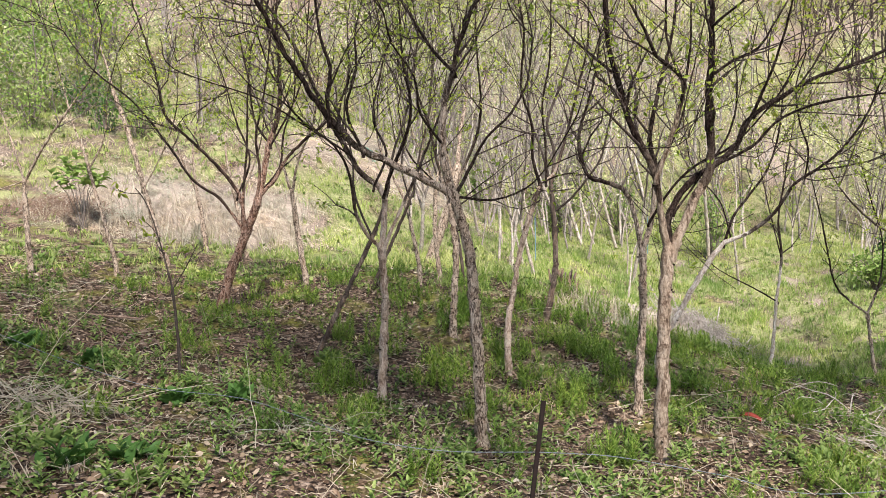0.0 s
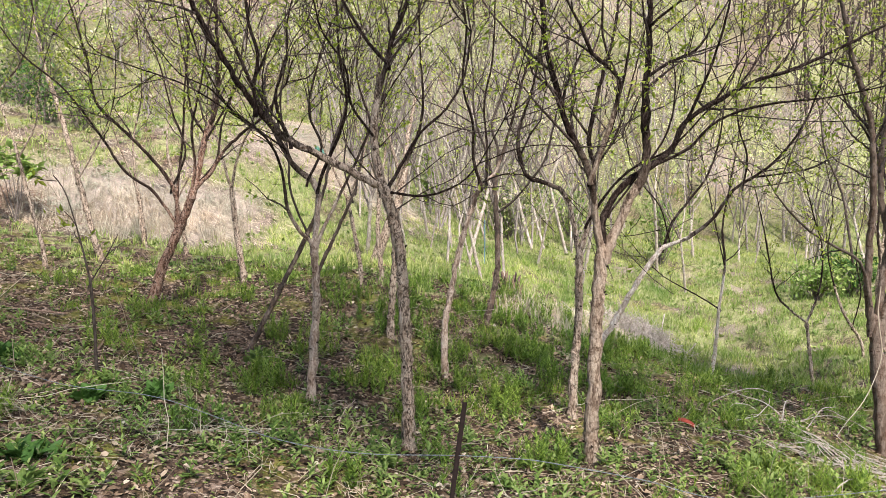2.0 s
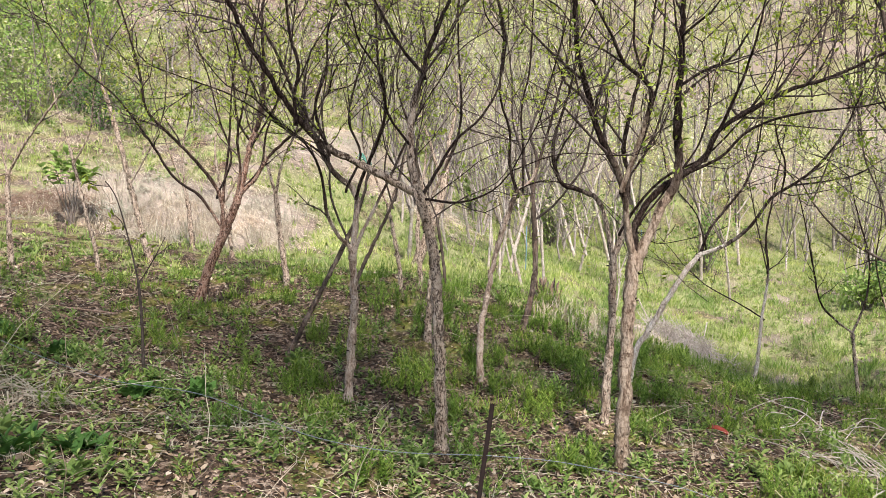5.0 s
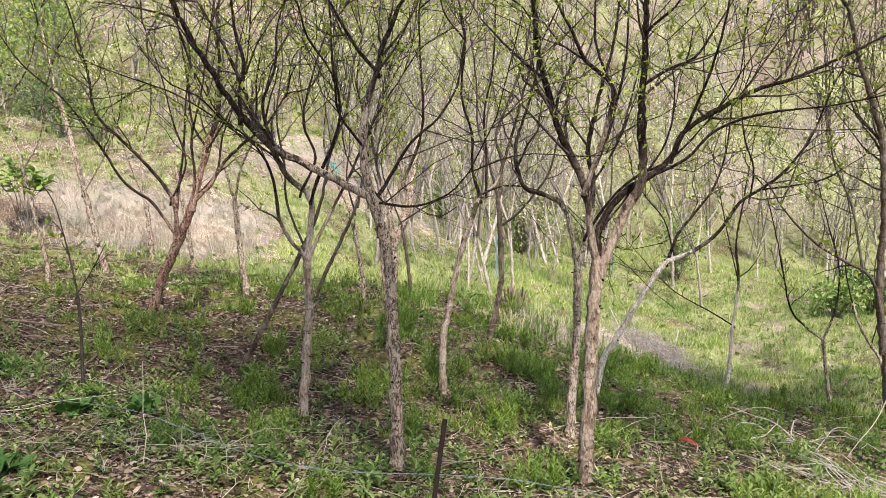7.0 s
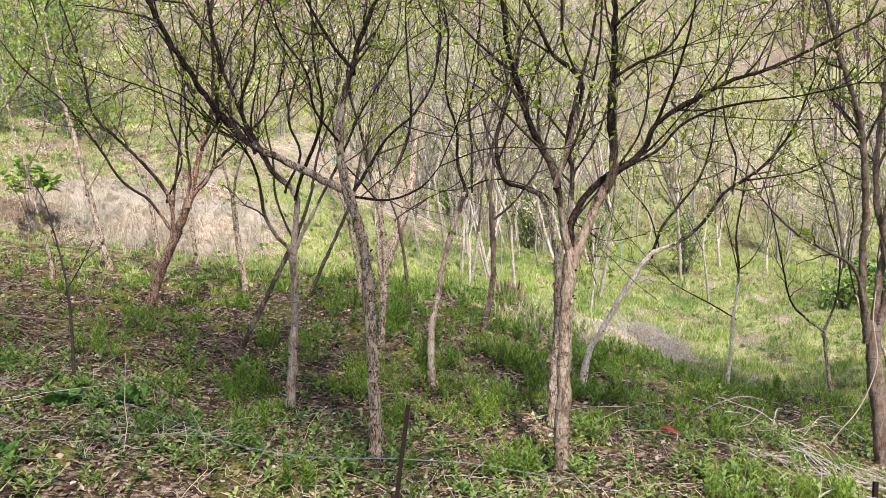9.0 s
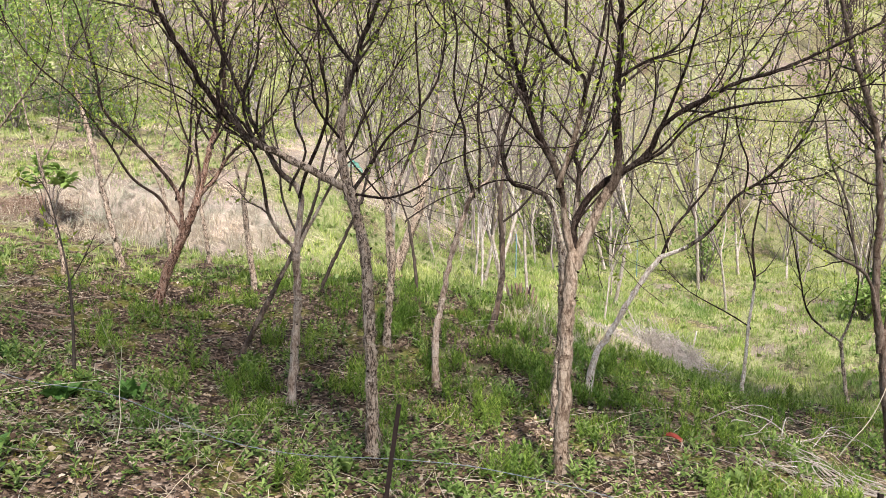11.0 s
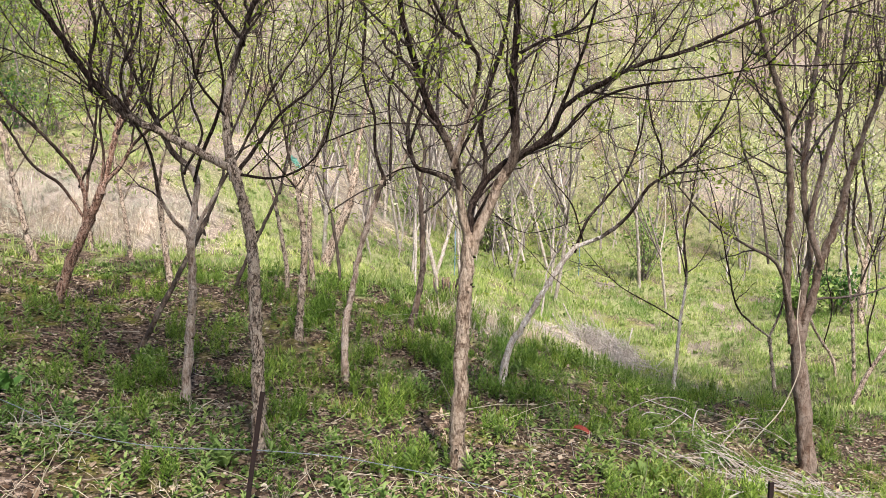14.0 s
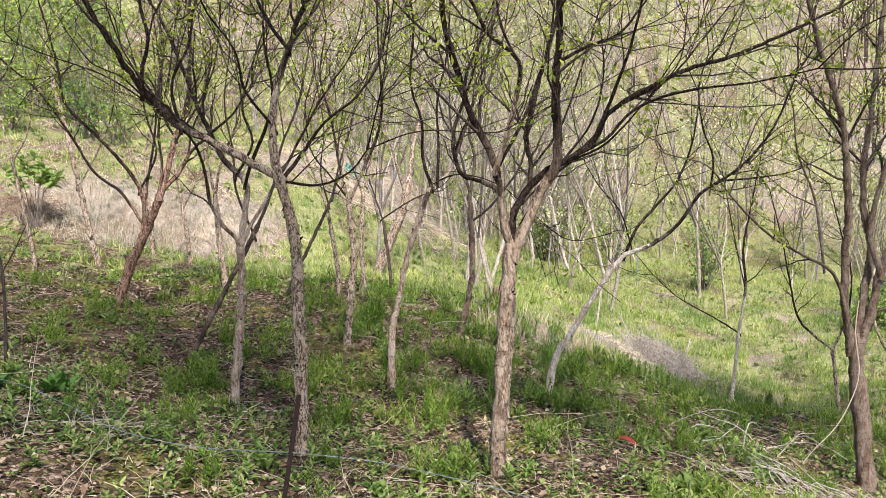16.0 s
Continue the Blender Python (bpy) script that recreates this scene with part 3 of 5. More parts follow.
t.limb(0.010, 0.004, 0.05, -0.40, (-0.21, 1.90), (-0.35, 2.09), (-0.38, 2.30), (-0.50, 2.47), (-0.54, 2.63))
t.close()
t = Tree((1.368, 5.170, -0.041), 0.050, 0.043, [(-0.00, 0.30), (0.01, 0.68), (0.02, 1.02), (0.04, 1.35)], "stout forked young tree with flaky tan bark", trunk="bark_tan", age=1.00, seed=117, share=0.83)
t.limb(0.026, 0.013, 0.00, -0.25, (0.04, 1.35), (-0.01, 1.53), (-0.06, 1.82), (-0.22, 2.13), (-0.29, 2.35), (-0.36, 2.57), (-0.39, 2.82), (-0.41, 3.00), reach=0.50)
t.limb(0.024, 0.007, 0.00, 0.35, (0.06, 1.36), (0.06, 1.57), (0.22, 1.79), (0.38, 1.88), (0.53, 2.01), (0.64, 2.19), (1.06, 2.43), (1.43, 2.56), (2.00, 2.84), reach=0.05)
t.limb(0.036, 0.014, 0.00, -0.10, (0.07, 1.34), (0.19, 1.64), (0.28, 1.82), (0.29, 1.97), (0.27, 2.27), (0.28, 2.60), (0.28, 3.05), reach=0.60)
t.limb(0.018, 0.007, -0.10, -0.45, (-0.05, 1.82), (0.01, 2.03), (0.04, 2.18), (0.05, 2.37), (-0.12, 2.50), (-0.19, 2.62), (-0.32, 2.82))
t.limb(0.010, 0.005, -0.30, -0.40, (0.05, 2.36), (-0.01, 2.45), (-0.07, 2.60), (-0.08, 2.87))
t.limb(0.012, 0.004, -0.05, 0.30, (0.28, 2.41), (0.45, 2.52), (0.64, 2.61), (0.79, 2.80), (0.95, 3.03))
t.limb(0.013, 0.005, 0.15, -0.20, (0.53, 2.02), (0.60, 2.22), (0.67, 2.45), (0.72, 2.69), (0.74, 2.93))
t.limb(0.011, 0.004, 0.10, -0.30, (0.37, 1.88), (0.56, 1.98), (0.73, 2.16), (1.00, 2.25), (1.35, 2.29), (1.63, 2.35))
t.limb(0.012, 0.005, -0.05, 0.40, (-0.05, 1.80), (0.09, 2.08), (0.18, 2.34), (0.26, 2.64), (0.30, 3.05))
t.limb(0.010, 0.004, 0.20, 0.60, (0.67, 2.21), (0.98, 2.39), (1.23, 2.68), (1.49, 3.01))
t.limb(0.009, 0.004, 0.00, 0.50, (0.09, 1.60), (0.26, 1.78), (0.51, 2.10), (0.60, 2.44), (0.58, 2.79))
t.close(3.3, 0.75, 7.5)
t = Tree((1.416, 6.030, -0.015), 0.036, 0.030, [(0.02, 0.39), (0.04, 0.81), (0.04, 1.23)], "slender young tree with scaly greyish bark", trunk="bark_pale", age=1.00, seed=134, share=0.60)
t.limb(0.022, 0.006, 0.00, 0.30, (0.04, 1.23), (-0.05, 1.65), (-0.18, 1.75), (-0.32, 1.80), (-0.38, 1.95), (-0.38, 2.16), (-0.27, 2.50), (-0.20, 2.88))
t.limb(0.024, 0.008, 0.00, 0.20, (0.04, 1.23), (0.12, 1.52), (0.15, 1.85), (0.12, 2.10), (0.20, 2.47), (0.30, 2.85), (0.35, 3.18))
t.limb(0.012, 0.005, 0.00, -0.30, (0.10, 1.48), (0.24, 1.72), (0.40, 1.88), (0.63, 2.01), (0.87, 2.29))
t.limb(0.010, 0.004, 0.10, 0.50, (0.16, 1.85), (0.36, 2.15), (0.51, 2.58), (0.66, 3.08))
t.close()
t = Tree((0.539, 7.040, 0.068), 0.032, 0.024, [(0.00, 0.44), (0.04, 0.72), (0.10, 1.05), (0.19, 1.39), (0.29, 1.67)], "thin leaning young tree, pale below and brown above", trunk="bark_cream", age=1.00, seed=151, share=0.60, fade=0.75)
t.limb(0.015, 0.006, 0.00, -0.30, (0.29, 1.67), (0.22, 1.90), (0.21, 2.17), (0.12, 2.48), (0.14, 2.91), (0.07, 3.25))
t.limb(0.017, 0.006, 0.00, 0.30, (0.29, 1.67), (0.41, 1.76), (0.50, 1.98), (0.63, 2.44), (0.74, 2.88), (0.76, 3.32))
t.limb(0.012, 0.005, 0.00, 0.10, (0.34, 1.71), (0.34, 2.04), (0.32, 2.37), (0.39, 2.75), (0.41, 3.36))
t.limb(0.008, 0.003, 0.00, -0.40, (0.31, 1.69), (0.48, 1.76), (0.70, 1.73), (0.89, 1.64))
t.close()
t = Tree((-0.494, 6.170, 0.145), 0.036, 0.031, [(0.02, 0.31), (0.04, 0.64), (0.04, 0.93), (0.02, 1.14)], "young tree with smooth pale trunk and low fork", trunk="bark_cream", age=1.00, seed=168, share=0.60)
t.limb(0.018, 0.006, 0.00, -0.40, (0.02, 1.14), (-0.06, 1.23), (-0.14, 1.38), (-0.16, 1.58), (-0.19, 1.74), (-0.27, 1.89), (-0.43, 2.01))
t.limb(0.026, 0.008, 0.00, 0.30, (0.03, 1.14), (0.05, 1.37), (0.03, 1.57), (-0.14, 1.72), (-0.26, 1.93), (-0.38, 2.14), (-0.61, 2.65), (-0.83, 3.00))
t.limb(0.016, 0.005, 0.00, 0.50, (0.06, 1.17), (0.16, 1.41), (0.27, 1.64), (0.38, 1.91), (0.49, 2.18), (0.70, 2.54))
t.limb(0.015, 0.006, 0.00, -0.20, (0.06, 1.56), (0.13, 1.75), (0.23, 1.97), (0.27, 2.19), (0.22, 2.50), (0.20, 2.96))
t.limb(0.011, 0.005, 0.05, 0.40, (-0.02, 1.61), (0.07, 1.85), (-0.03, 2.10), (0.00, 2.36), (0.11, 2.76), (0.27, 3.03))
t.limb(0.009, 0.004, 0.10, -0.30, (-0.20, 1.84), (-0.35, 1.95), (-0.56, 2.13), (-0.71, 2.42))
t.close()
t = Tree((-1.128, 7.040, 0.260), 0.026, 0.020, [(0.14, 0.30), (0.28, 0.58), (0.43, 0.88), (0.55, 1.13)], "dark leaning stem without low limbs", trunk="bark_smooth", age=0.45, seed=185, share=0.45)
t.limb(0.016, 0.006, 0.00, 0.20, (0.55, 1.13), (0.65, 1.43), (0.71, 1.79), (0.84, 2.18), (0.90, 2.61))
t.limb(0.012, 0.005, 0.00, -0.30, (0.52, 1.05), (0.39, 1.40), (0.38, 1.72), (0.33, 2.08), (0.39, 2.47))
t.close()
t = Tree((-2.253, 8.150, 0.506), 0.055, 0.042, [(0.10, 0.33), (0.21, 0.61), (0.35, 0.94), (0.43, 1.16)], "leaning young tree with peeling reddish bark", trunk="bark_red", age=1.00, seed=202, share=0.90)
t.limb(0.036, 0.010, 0.00, 0.20, (0.43, 1.16), (0.48, 1.38), (0.54, 1.69), (0.62, 1.94), (0.65, 2.33), (0.63, 2.94), (0.64, 3.28))
t.limb(0.022, 0.006, 0.00, -0.50, (0.28, 0.83), (0.26, 1.19), (0.07, 1.48), (-0.17, 1.74), (-0.36, 1.96), (-0.40, 2.29), (-0.47, 2.64), (-0.57, 3.02))
t.limb(0.016, 0.005, 0.00, -0.20, (0.28, 0.83), (0.06, 1.16), (-0.18, 1.34), (-0.44, 1.74), (-0.72, 2.11), (-1.08, 2.42), (-1.33, 2.78))
t.limb(0.022, 0.007, 0.00, -0.20, (0.43, 1.16), (0.60, 1.33), (0.74, 1.54), (0.93, 1.72), (1.15, 1.89), (1.35, 2.18))
t.limb(0.013, 0.005, 0.05, 0.50, (0.55, 1.69), (0.38, 1.94), (0.31, 2.35), (0.20, 2.82), (0.09, 3.30))
t.limb(0.013, 0.005, 0.05, 0.10, (0.54, 1.65), (0.74, 1.99), (0.90, 2.38), (0.95, 2.87))
t.limb(0.012, 0.004, 0.00, 0.50, (0.23, 1.19), (0.33, 1.55), (0.17, 1.95), (0.02, 2.42), (-0.20, 2.95))
t.limb(0.017, 0.006, 0.00, 0.30, (0.26, 0.86), (0.27, 1.27), (0.30, 1.67), (0.30, 2.12), (0.33, 2.63))
t.limb(0.016, 0.006, 0.00, -0.30, (0.40, 1.10), (0.47, 1.43), (0.46, 1.75), (0.57, 2.17), (0.67, 2.73))
t.limb(0.014, 0.005, 0.00, 0.40, (0.46, 1.22), (0.63, 1.46), (0.66, 1.79), (0.76, 2.19), (0.76, 2.71))
t.close(count=3)
t = Tree((1.031, 8.570, 0.268), 0.035, 0.027, [(0.09, 0.36), (0.13, 0.71), (0.12, 1.05), (0.09, 1.45)], "young tree with dark curved trunk", trunk="bark_smooth", age=0.48, seed=219, share=0.60)
t.limb(0.020, 0.006, 0.00, 0.30, (0.09, 1.45), (0.13, 1.83), (0.07, 2.12), (0.21, 2.50), (0.37, 2.98), (0.45, 3.51))
t.limb(0.015, 0.006, 0.00, -0.30, (0.12, 1.20), (0.29, 1.34), (0.43, 1.52), (0.57, 1.74), (0.65, 2.09), (0.74, 2.55))
t.limb(0.014, 0.005, 0.00, 0.10, (0.09, 1.48), (-0.01, 1.85), (-0.12, 2.20), (-0.14, 2.65), (-0.22, 3.23))
t.close()
t = Tree((1.807, 7.000, 0.087), 0.034, 0.022, [(0.06, 0.31), (0.17, 0.50), (0.31, 0.74), (0.46, 0.99), (0.58, 1.14)], "strongly leaning young tree with whitish bark", trunk="bark_white", age=1.00, seed=236, share=0.90)
t.limb(0.020, 0.006, 0.00, -0.30, (0.58, 1.14), (0.77, 1.22), (0.97, 1.39), (1.12, 1.63), (1.28, 1.74), (1.46, 1.90), (1.63, 2.16), (1.77, 2.55), reach=0.30)
t.limb(0.009, 0.003, -0.15, 0.20, (1.27, 1.73), (1.60, 1.77), (1.92, 1.84), (2.29, 2.03))
t.limb(0.010, 0.004, -0.15, -0.40, (1.19, 1.67), (1.19, 1.90), (1.09, 2.11), (1.03, 2.41), (1.08, 2.66))
t.limb(0.014, 0.005, 0.00, 0.40, (0.58, 1.14), (0.68, 1.35), (0.85, 1.54), (1.03, 1.75), (1.16, 2.07), (1.23, 2.47))
t.limb(0.008, 0.003, 0.00, -0.20, (0.62, 1.23), (0.52, 1.48), (0.35, 1.66), (0.22, 1.84))
t.close(3.2, 0.7, 7.0)
t = Tree((4.806, 12.100, -1.147), 0.034, 0.026, [(0.06, 0.63), (0.09, 1.16)], "slim young tree in the sunlit hollow", trunk="bark_white", age=1.00, seed=253, share=0.75)
t.limb(0.024, 0.007, 0.00, 0.20, (0.09, 1.16), (0.18, 1.77), (0.15, 2.34), (0.25, 2.91), (0.37, 3.57))
t.limb(0.014, 0.005, 0.00, -0.30, (0.09, 1.14), (-0.31, 1.37), (-0.82, 1.64), (-1.18, 1.94))
t.limb(0.012, 0.005, 0.00, 0.30, (0.14, 1.85), (0.03, 2.42), (-0.06, 2.99), (-0.17, 3.65))
t.close()
t = Tree((4.142, 6.600, -0.437), 0.068, 0.060, [(-0.05, 0.48), (-0.09, 0.79), (-0.12, 1.07)], "large several-stemmed tree with smooth grey-brown bark", trunk="bark_grey", age=1.00, seed=270, share=1.6)
t.limb(0.036, 0.014, 0.00, -0.40, (-0.15, 1.03), (-0.23, 1.36), (-0.26, 1.70), (-0.28, 2.00), (-0.32, 2.29), (-0.40, 2.69), (-0.59, 3.16), (-0.72, 3.54), reach=2.2)
t.limb(0.036, 0.013, 0.00, 0.30, (-0.11, 1.05), (-0.05, 1.42), (0.01, 1.74), (-0.03, 2.05), (-0.03, 2.36), (0.03, 2.76), (0.10, 3.43), (0.17, 3.80), reach=2.2)
t.limb(0.042, 0.012, 0.00, -0.10, (-0.08, 1.05), (-0.01, 1.32), (0.04, 1.62), (0.15, 1.94), (0.22, 2.29), (0.33, 2.65), (0.55, 3.28), reach=2.2)
t.limb(0.026, 0.010, -0.05, 0.30, (0.02, 1.60), (-0.03, 1.88), (0.07, 2.27), (0.22, 2.72), (0.28, 3.21), (0.38, 3.67), reach=2.0)
t.limb(0.012, 0.004, 0.00, 0.30, (0.03, 1.31), (0.38, 1.33), (0.74, 1.42), (1.11, 1.63))
t.limb(0.016, 0.005, -0.10, -0.50, (-0.23, 1.28), (-0.37, 1.58), (-0.62, 1.71), (-0.86, 1.83), (-1.08, 2.00), (-1.22, 2.12))
t.limb(0.011, 0.004, -0.20, 0.30, (-0.45, 1.64), (-0.48, 2.12), (-0.57, 2.47), (-0.58, 2.87), (-0.73, 3.29))
t.limb(0.012, 0.005, 0.10, 0.50, (-0.06, 2.35), (0.17, 2.64), (0.45, 2.84), (0.79, 3.14))
t.close(2.6, 0.75, 7.0)
t = Tree((6.137, 11.600, -1.208), 0.030, 0.026, [(-0.09, 0.64), (-0.15, 1.07)], "young tree with pale trunk on the grassy slope", trunk="bark_pale", age=1.00, seed=287, share=0.90)
t.limb(0.018, 0.005, 0.00, -0.30, (-0.15, 1.07), (-0.43, 1.27), (-0.67, 1.51), (-0.81, 1.97), (-0.97, 2.59), (-1.16, 3.19))
t.limb(0.018, 0.006, 0.00, 0.30, (-0.15, 1.07), (0.06, 1.54), (0.12, 2.12), (-0.01, 2.67), (-0.15, 3.30))
t.close()
t = Tree((0.072, 7.700, 0.433), 0.036, 0.029, [(0.02, 0.35), (0.04, 0.70), (-0.01, 1.15)], "young tree with flaky brown trunk and dark crown", trunk="bark_pale", age=1.00, seed=304, share=0.90)
t.limb(0.016, 0.006, 0.00, 0.20, (-0.01, 1.15), (-0.12, 1.53), (-0.20, 1.91), (-0.32, 2.31), (-0.28, 2.78))
t.limb(0.017, 0.006, 0.00, -0.30, (-0.01, 1.18), (0.13, 1.49), (0.26, 1.82), (0.28, 2.12), (0.25, 2.54), (0.24, 2.91))
t.limb(0.010, 0.004, 0.00, 0.30, (-0.02, 1.20), (-0.19, 1.40), (-0.41, 1.66), (-0.49, 2.08))
t.close()
t = Tree((-0.860, 9.000, 0.450), 0.024, 0.017, [(0.08, 0.22), (0.18, 0.46), (0.30, 0.72), (0.42, 0.98), (0.54, 1.25)], "thin dark stem leaning over the mound", trunk="bark_smooth", age=0.30, seed=580, share=0.50)
t.limb(0.014, 0.005, 0.00, 0.20, (0.54, 1.25), (0.60, 1.62), (0.70, 2.02), (0.76, 2.50))
t.limb(0.011, 0.004, 0.00, -0.20, (0.50, 1.16), (0.42, 1.50), (0.46, 1.92), (0.40, 2.32))
t.close(2.5, 0.6, 6.0)
t = Tree((-1.606, 9.500, 0.735), 0.038, 0.030, [(-0.07, 0.45), (-0.13, 0.96)], "young tree with pale trunk on the grassy slope", trunk="bark_pale", age=1.00, seed=321, share=0.90)
t.limb(0.020, 0.006, 0.00, 0.30, (-0.13, 0.96), (-0.25, 1.35), (-0.37, 1.80), (-0.33, 2.39), (-0.45, 2.99))
t.limb(0.018, 0.006, 0.00, -0.30, (-0.13, 0.96), (-0.03, 1.34), (0.17, 1.77), (0.25, 2.25))
t.close(count=3)
t = Tree((0.231, 9.850, 0.517), 0.023, 0.018, [(-0.03, 0.42), (-0.11, 0.92)], "thin dark young tree leaning on the mound", trunk="bark_smooth", age=0.30, seed=338, share=0.90)
t.limb(0.012, 0.005, 0.00, 0.30, (-0.11, 0.92), (-0.24, 1.25), (-0.36, 1.62), (-0.30, 2.23))
t.limb(0.011, 0.004, 0.00, -0.30, (-0.12, 0.96), (0.20, 1.17), (0.57, 1.35), (0.77, 1.60))
t.close()
t = Tree((-0.057, 9.600, 0.714), 0.032, 0.026, [(-0.04, 0.47), (-0.03, 1.01)], "young tree with pale trunk on the grassy slope", trunk="bark_pale", age=1.00, seed=355, share=0.90)
t.limb(0.018, 0.006, 0.00, 0.30, (-0.03, 1.01), (0.04, 1.49), (-0.07, 1.94), (-0.03, 2.53))
t.limb(0.014, 0.005, 0.00, -0.30, (-0.03, 1.01), (-0.14, 1.34), (-0.29, 1.70), (-0.31, 2.11))
t.close(count=3)
t = Tree((-0.220, 12.000, 0.651), 0.085, 0.060, [(0.20, 0.56), (0.35, 0.94), (0.43, 1.39)], "young tree with pale trunk on the grassy slope", trunk="bark_pale", age=1.00, seed=372, share=0.90)
t.limb(0.040, 0.010, 0.00, 0.30, (0.43, 1.39), (0.49, 1.92), (0.59, 2.57), (0.48, 3.23))
t.limb(0.030, 0.010, 0.00, -0.30, (0.39, 1.19), (0.23, 1.73), (0.07, 2.27), (0.11, 2.87))
t.close(count=3)
t = Tree((-0.276, 9.200, 0.832), 0.027, 0.022, [(-0.07, 0.41), (-0.15, 0.77)], "young tree with pale trunk on the grassy slope", trunk="bark_pale", age=1.00, seed=389, share=0.90)
t.limb(0.016, 0.005, 0.00, 0.30, (-0.15, 0.77), (-0.30, 1.08), (-0.45, 1.45), (-0.45, 1.96))
t.limb(0.014, 0.005, 0.00, -0.20, (-0.14, 0.74), (0.01, 1.14), (0.10, 1.55), (0.22, 2.01))
t.close(count=3)
t = Tree((-3.551, 10.600, 0.718), 0.044, 0.030, [(-0.11, 0.40), (-0.25, 0.97), (-0.39, 1.54), (-0.50, 1.95), (-0.62, 2.33)], "tall leaning young tree with flaky pinkish bark", trunk="bark_pale", age=1.00, seed=406, share=0.90)
t.limb(0.020, 0.006, 0.00, 0.20, (-0.62, 2.33), (-0.70, 2.6), (-0.82, 2.95), (-0.88, 3.38))
t.limb(0.012, 0.004, 0.00, -0.30, (-0.29, 1.08), (0.01, 1.54), (0.23, 2.02), (0.30, 2.63))
t.close(count=3)
t = Tree((-2.845, 11.900, 0.658), 0.040, 0.026, [(-0.06, 0.50), (-0.14, 0.94), (-0.25, 1.52)], "young tree with long whitish flaky trunk", trunk="bark_pale", age=1.00, seed=423, share=0.90)
t.limb(0.018, 0.005, 0.00, 0.30, (-0.25, 1.52), (-0.29, 1.8), (-0.25, 2.3), (-0.40, 2.9))
t.limb(0.014, 0.005, 0.00, -0.30, (-0.12, 0.92), (0.13, 1.39), (0.32, 1.93), (0.38, 2.55))
t.close(count=3)
t = Tree((-3.803, 9.500, 0.951), 0.027, 0.020, [(-0.10, 0.42), (-0.21, 0.88), (-0.29, 1.23)], "young tree with pale trunk on the grassy slope", trunk="bark_pale", age=1.00, seed=440, share=0.90)
t.limb(0.012, 0.004, 0.00, 0.20, (-0.29, 1.23), (-0.44, 1.59), (-0.57, 2.06), (-0.71, 2.58))
t.limb(0.012, 0.004, 0.00, -0.20, (-0.25, 1.07), (-0.03, 1.45), (0.05, 1.89), (0.22, 2.37))
t.close()
t = Tree((-4.530, 9.000, 0.926), 0.034, 0.028, [(-0.02, 0.48), (-0.02, 0.94)], "young tree with pale trunk on the grassy slope", trunk="bark_pale", age=1.00, seed=457, share=0.90)
t.limb(0.018, 0.005, 0.00, -0.30, (-0.02, 0.94), (0.20, 1.27), (0.49, 1.62), (0.87, 2.08), (1.02, 2.53), reach=1.5)
t.limb(0.014, 0.005, 0.00, 0.30, (-0.02, 0.94), (-0.19, 1.41), (-0.35, 1.79), (-0.50, 2.36))
t.limb(0.012, 0.004, 0.00, 0.10, (-0.01, 0.97), (-0.32, 0.88), (-0.72, 0.83))
t.close()
t = Tree((-3.549, 12.300, 0.857), 0.045, 0.035, [(-0.06, 0.59), (-0.12, 0.94)], "young tree with pale trunk on the grassy slope", trunk="bark_pale", age=1.00, seed=474, share=0.90)
t.limb(0.020, 0.006, 0.00, 0.30, (-0.12, 0.94), (-0.18, 1.55), (-0.08, 2.20), (-0.14, 2.95))
t.limb(0.016, 0.005, 0.00, -0.30, (-0.12, 0.89), (-0.28, 1.37), (-0.43, 1.92), (-0.54, 2.53))
t.close(count=3)
t = Tree((-1.831, 5.600, 0.557), 0.013, 0.010, [(-0.01, 0.26), (-0.03, 0.52)], "thin dark sapling with few leaves", trunk="bark_smooth", age=0.00, seed=491, share=1.20)
t.limb(0.008, 0.003, 0.00, 0.10, (-0.03, 0.52), (-0.09, 0.75), (-0.16, 0.98), (-0.22, 1.12), (-0.29, 1.2))
t.limb(0.005, 0.002, 0.00, -0.10, (-0.03, 0.50), (0.09, 0.67), (0.19, 0.83))
t.close(3.0, 0.3, 7.0, 0.06, 0)
t = Tree((7.420, 12.000, -0.936), 0.032, 0.028, [(-0.03, 0.60), (-0.08, 1.21)], "young tree with pale trunk on the grassy slope", trunk="bark_pale", age=1.00, seed=508, share=0.90)
t.limb(0.022, 0.006, 0.00, 0.30, (-0.08, 1.21), (-0.15, 2.06), (-0.10, 2.88), (-0.17, 3.61), (-0.05, 4.44))
t.limb(0.016, 0.005, 0.00, -0.30, (-0.08, 1.19), (0.06, 1.75), (0.22, 2.40), (0.21, 3.18))
t.close()
t = Tree((6.258, 10.000, -1.127), 0.036, 0.026, [(0.07, 0.42), (0.24, 0.80), (0.50, 1.18)], "young tree with pale trunk on the grassy slope", trunk="bark_pale", age=1.00, seed=525, share=0.90)
t.limb(0.020, 0.006, 0.00, 0.30, (0.50, 1.18), (0.75, 1.51), (0.95, 2.05), (1.02, 2.73))
t.limb(0.012, 0.005, 0.00, -0.30, (0.27, 0.87), (0.16, 1.32), (0.19, 1.80), (0.08, 2.26))
t.close()
t = Tree((7.678, 13.000, -1.127), 0.027, 0.022, [(-0.07, 0.46), (-0.36, 0.90), (-0.54, 1.34)], "young tree with pale trunk on the grassy slope", trunk="bark_pale", age=1.00, seed=542, share=0.90)
t.limb(0.015, 0.005, 0.00, 0.30, (-0.54, 1.34), (-0.62, 1.94), (-0.51, 2.65), (-0.63, 3.45))
